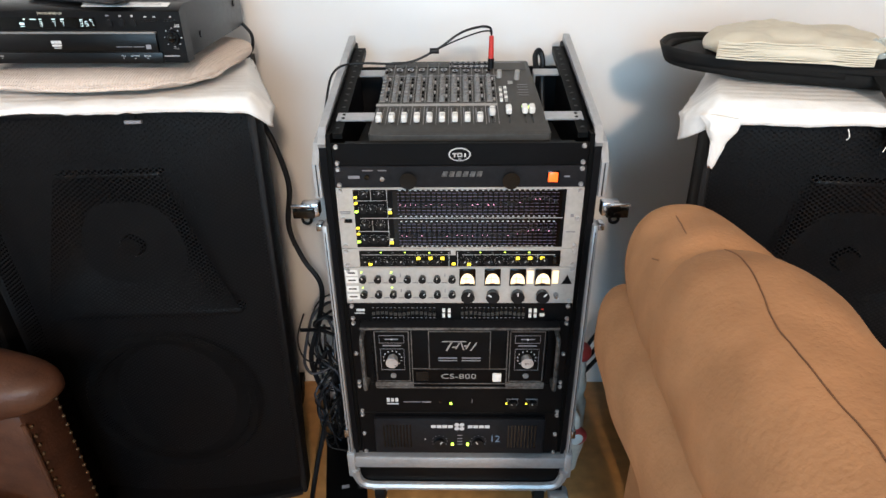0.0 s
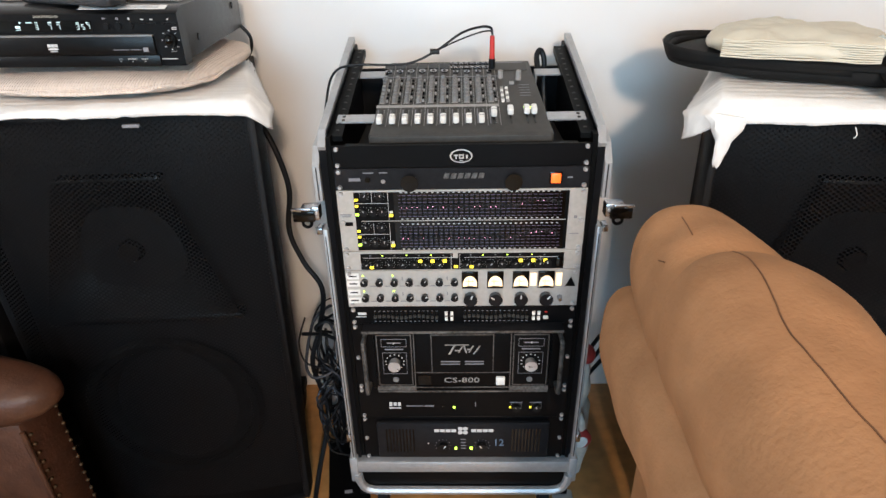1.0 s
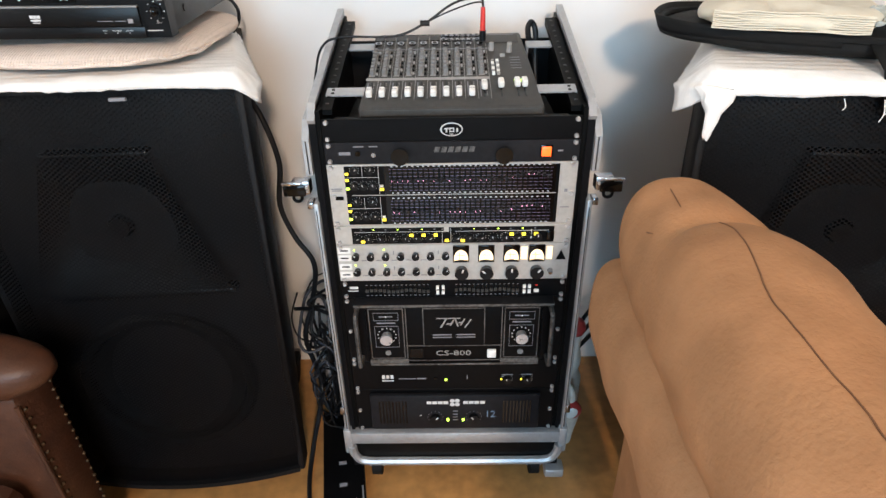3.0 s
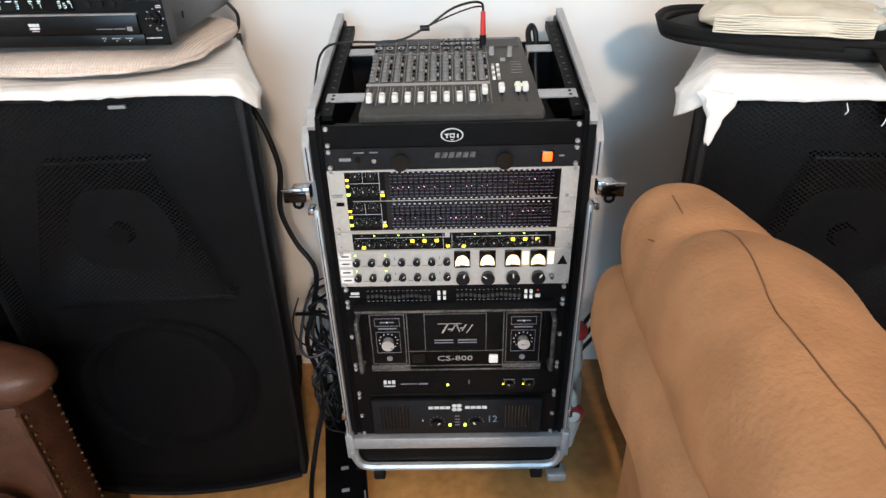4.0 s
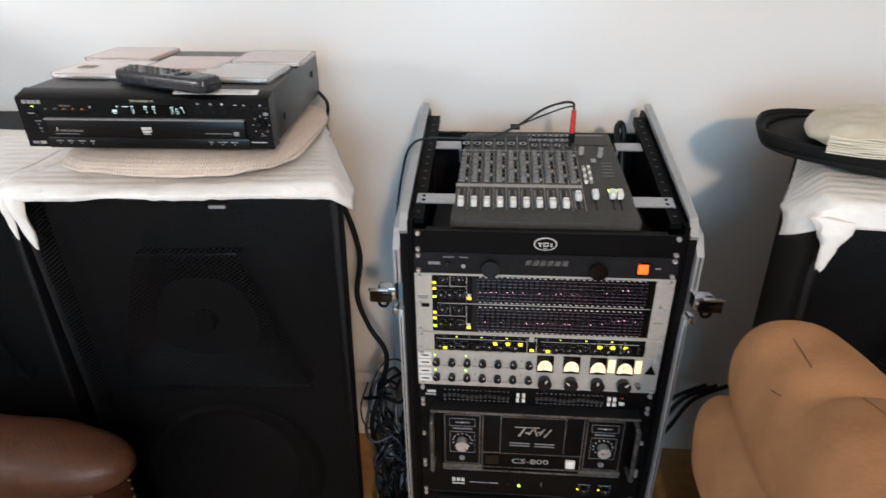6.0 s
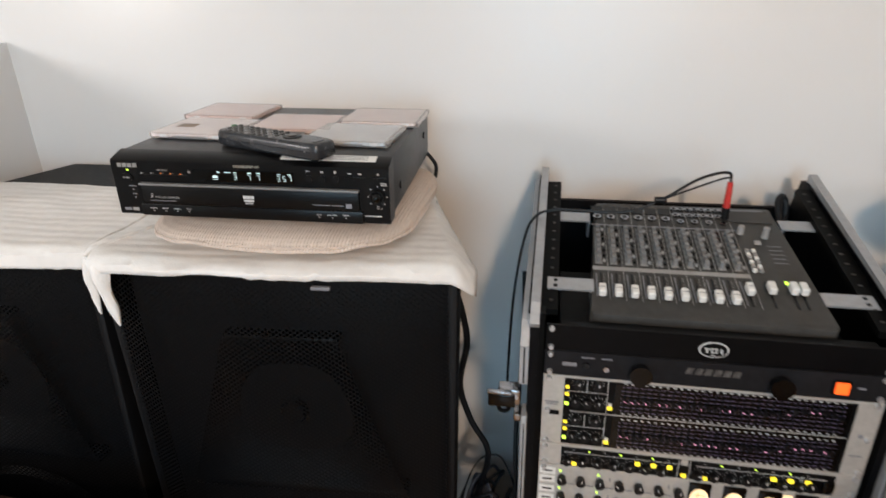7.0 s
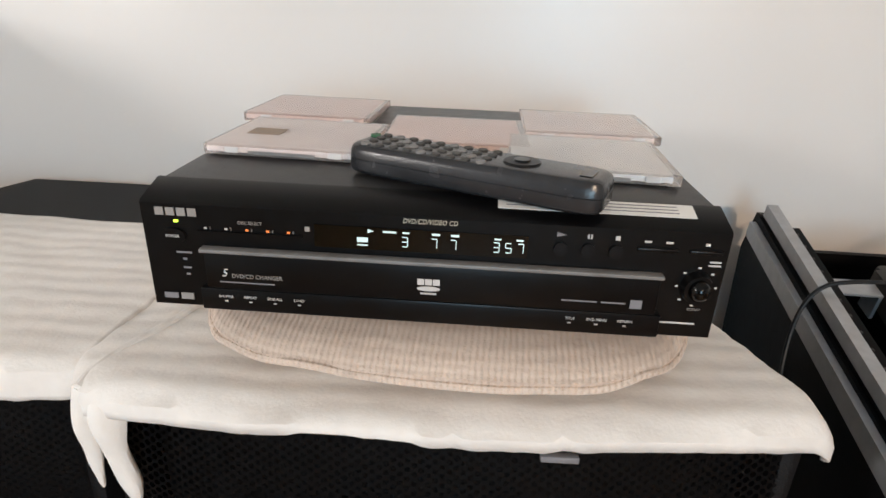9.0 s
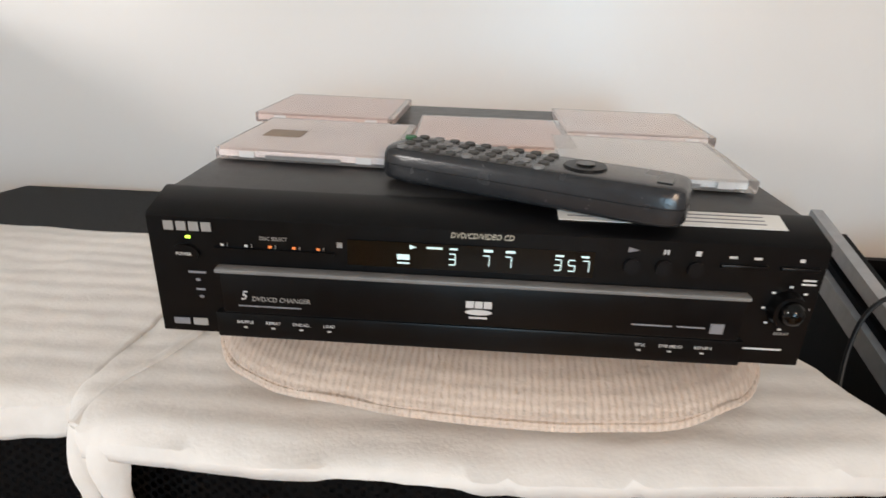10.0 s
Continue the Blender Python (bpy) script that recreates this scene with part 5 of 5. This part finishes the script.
part("strap", grid_mesh(2, 16, lambda u, v: (-0.012 + 0.034 * (u - 0.5) + 0.045 * v, -0.150 - 0.075 * min(1, v * 2.0) + 0.01 * max(0, v - 0.5), 0.036 - 0.028 * min(1, v * 2.0) - 0.16 * max(0, v - 0.5))), M_NYLON, bg, "hanging black webbing strap")
thick(bg.children[-1], 0.003)
pw = thing("cloth_pouch", (0.625, 1.265, SPK_TOP + 0.048), "crumpled cream cotton pouch lying on the black bag", "pouch", rz=-24)


def crumple(v):
    n = noise.noise(v * 16 + Vector((1, 5, 2))) + 0.5 * noise.noise(v * 38)
    return v + Vector((0.006 * n, 0.006 * noise.noise(v * 14 + Vector((9, 1, 1))), 0.009 * n * (1 if v.z > -0.01 else 0.2)))


part("body", superbox(0, 0, 0.026, 0.150, 0.135, 0.028, 3.2, 2.2, nu=90, nv=34, bulge=crumple), M_PAPER, pw)
for k in range(9):
    pts = [(-0.12 + 0.03 * i + 0.01 * noise.noise((i, k, 0)), -0.132 - 0.004 * math.sin(i), 0.012 + 0.0035 * k + 0.003 * noise.noise((i * 0.7, k * 3, 1))) for i in range(9)]
    part("pleat", T(pts, 0.0016, 5), M_PAPER, pw)
M_FILM = clear_material("plastic_film", (0.80, 0.86, 0.82), 0.5)
pf = thing("plastic_wrap", (0.735, 1.17, SPK_TOP + 0.058), "crumpled translucent plastic wrap with a knotted end", "plastic wrap")
part("film", grid_mesh(24, 16, lambda u, v: (0.13 * (u - 0.3), 0.12 * (v - 0.5) - 0.05 * u, 0.02 + 0.022 * noise.noise((u * 5, v * 4, 2)) + 0.012 * noise.noise((u * 13, v * 11, 5)))), M_FILM, pf)
thick(pf.children[0], 0.0012)


# ---- cables ----
def cable(name, pts, r, label, material=M_CABLE):
    s = thing(name, pts[0], label, "cable", "loose cables")
    o = Vector(pts[0])
    part("cord", T([Vector(p) - o for p in pts], r, 8), material, s)
    return s


cable("speaker_cable", [(-0.455, 1.34, 1.10), (-0.436, 1.34, 1.04), (-0.413, 1.34, 0.985), (-0.398, 1.345, 0.92), (-0.394, 1.35, 0.86), (-0.408, 1.35, 0.765), (-0.385, 1.35, 0.68), (-0.348, 1.35, 0.60), (-0.370, 1.36, 0.48), (-0.395, 1.33, 0.38), (-0.37, 1.32, 0.22), (-0.40, 1.25, 0.06), (-0.40, 1.16, 0.012), (-0.36, 0.98, 0.010)], 0.0065, "thick black cable hanging beside a loudspeaker")
cable("speaker_cable", [(-0.40, 1.30, 0.50), (-0.36, 1.34, 0.47), (-0.32, 1.36, 0.44), (-0.30, 1.40, 0.46)], 0.005, "thick black cable hanging beside a loudspeaker")
cable("mains_lead", [(-0.290, 1.46, 0.98), (-0.284, 1.40, 0.85), (-0.290, 1.33, 0.68), (-0.286, 1.30, 0.54), (-0.302, 1.32, 0.40), (-0.315, 1.34, 0.30)], 0.0045, "thin black lead hanging beside the rack")
rng = random.Random(11)
M_CABLEGREY = mat("cable_grey", (0.025, 0.03, 0.042), 0.5)
for k in range(16):
    cx, cz = rng.uniform(-0.375, -0.32), rng.uniform(0.14, 0.50)
    pts = []
    a0, ra, rb = rng.uniform(0, 6), rng.uniform(0.02, 0.055), rng.uniform(0.04, 0.10)
    for i in range(15):
        a = a0 + i * 0.75
        pts.append((cx + ra * math.cos(a) + rng.uniform(-0.01, 0.01), 1.36 + 0.07 * math.sin(a * 0.7 + k) + rng.uniform(-0.01, 0.01), max(0.012, cz + rb * math.sin(a) * (1 - i / 40) - 0.004 * i)))
    pts.append((cx, 1.38, 0.010))
    cable("coiled_cable", pts, rng.choice((0.0022, 0.003, 0.004)), "tangled dark cable heaped between loudspeaker and rack", M_CABLE if k % 4 else M_CABLEGREY)
bagl = thing("plastic_bag", (-0.345, 1.47, 0), "crumpled pale plastic bag behind the heap of cables", "plastic bag")
part("body", superbox(0, 0, 0.17, 0.05, 0.06, 0.17, 2.4, 2.4, nu=60, nv=30, bulge=lambda v: v + Vector((0.012 * noise.noise(v * 20), 0.012 * noise.noise(v * 22 + Vector((4, 0, 0))), 0.01 * noise.noise(v * 15)))), mat("pale_plastic", (0.42, 0.45, 0.52), 0.3, vary=0.1), bagl)
# audio lead with red plug into the mixer
al = thing("audio_lead", (0.072, 1.455, 1.113), "thin black audio lead with a red plug standing in the mixer", "cable", "loose cables")
cord = [(-0.385, -0.10, -0.36), (-0.378, -0.10, -0.16), (-0.365, -0.065, -0.05), (-0.345, -0.055, 0.005), (-0.30, -0.055, 0.022), (-0.19, -0.055, 0.022), (-0.125, -0.05, 0.046), (-0.07, -0.04, 0.080), (-0.028, -0.02, 0.090), (-0.004, -0.004, 0.086), (0.0, 0.0, 0.072)]
part("cord", T(cord, 0.0026, 8), M_CABLE, al)
part("cord", T([(-0.125, -0.05, 0.046), (-0.08, -0.05, 0.066), (-0.03, -0.03, 0.080), (-0.004, -0.01, 0.080), (0.0, 0.0, 0.070)], 0.0018, 6), M_CABLE, al)
part("splitter", C((-0.125, -0.05, 0.046), 0.006, 0.020, "x", 12), M_CABLE, al)
part("plug", C((0, 0, 0.044), 0.0062, 0.050, "z", 16, 0.0050), M_RED, al, "red plug sleeve")
part("plug_tip", C((0, 0, 0.010), 0.0072, 0.022, "z", 16), M_KNOB, al)
cable("power_lead", [(0.180, 1.49, 1.10), (0.178, 1.51, 1.128), (0.188, 1.525, 1.138), (0.198, 1.525, 1.115), (0.200, 1.52, 1.05), (0.205, 1.50, 0.98)], 0.0065, "thick black lead curling behind the mixer")
cable("player_lead", [(-0.500, 1.520, 1.205), (-0.484, 1.526, 1.180), (-0.488, 1.530, 1.150), (-0.505, 1.53, 1.128)], 0.004, "thin black lead hanging from the disc player")
for x in (0.335, 0.365, 0.395):
    cable("wall_lead", [(x - 0.03, 1.45, 0.24), (x + 0.03, 1.50, 0.27), (x + 0.10, 1.55, 0.33), (x + 0.20, 1.58, 0.36)], 0.006, "dark blue-black lead running behind the rack")

# ---- floor clutter ----
fd = thing("floor_pedal", (-0.305, 1.18, 0), "flat black floor unit with tiny lit lamps beside the rack", "effects pedal", rz=10)
bm = bmesh.new()
prism(bm, [(-0.23, 0.004), (-0.23, 0.035), (0.20, 0.055), (0.22, 0.050), (0.22, 0.004)], -0.055, 0.055)
part("body", bm, M_PANEL, fd)
for y in (0.02, -0.05):
    part("marking", B(-0.012, 0.008, y - 0.005, y + 0.005, 0.0478 + 0.0465 * y, 0.0492 + 0.0465 * y), M_GREYPRINT, fd)
for y, m in ((-0.10, M_PINK), (-0.115, M_GREEN)):
    part("lamp", B(0.026, 0.034, y - 0.004, y + 0.004, 0.041, 0.0435), m, fd)
part("edge_strip", B(0.046, 0.050, -0.15, -0.06, 0.040, 0.046), M_ALU, fd)
def rumple(v):
    return v + Vector((0.014 * noise.noise(v * 17), 0.012 * noise.noise(v * 19 + Vector((4, 0, 0))), 0.010 * noise.noise(v * 14)))


M_WRAP = mat("cream_wrapper", (0.62, 0.55, 0.48), 0.4, vary=0.12, scale=30)
M_WRAPRED = mat("red_wrapper", (0.45, 0.045, 0.04), 0.35, vary=0.15, scale=30)
M_TUB = mat("grey_plastic", (0.36, 0.35, 0.35), 0.35, vary=0.1)
sk = thing("paper_bag", (0.328, 1.40, 0), "crumpled cream paper sack with a red top beside the rack", "bag")
part("body", superbox(0, 0, 0.180, 0.032, 0.05, 0.18, 2.6, 2.6, nu=60, nv=40, bulge=rumple), M_WRAP, sk)
part("top", superbox(0, -0.01, 0.365, 0.028, 0.04, 0.022, 2.4, 2.4, nu=50, nv=24, bulge=rumple), M_WRAPRED, sk, "crumpled red top")
sn = thing("snack_bag", (0.318, 1.31, 0), "crumpled white and red snack bag leaning beside the rack", "bag")
part("body", superbox(0, 0, 0.115, 0.026, 0.03, 0.115, 2.4, 2.4, nu=60, nv=30, bulge=rumple), M_WRAP, sn)
part("red_panel", superbox(0.002, -0.018, 0.150, 0.026, 0.018, 0.040, 2.4, 2.4, nu=40, nv=20, bulge=rumple), M_WRAPRED, sn)
part("white_panel", superbox(0.006, -0.026, 0.150, 0.014, 0.014, 0.024, 2.4, 2.4, nu=40, nv=20, bulge=rumple), M_WHITE, sn)
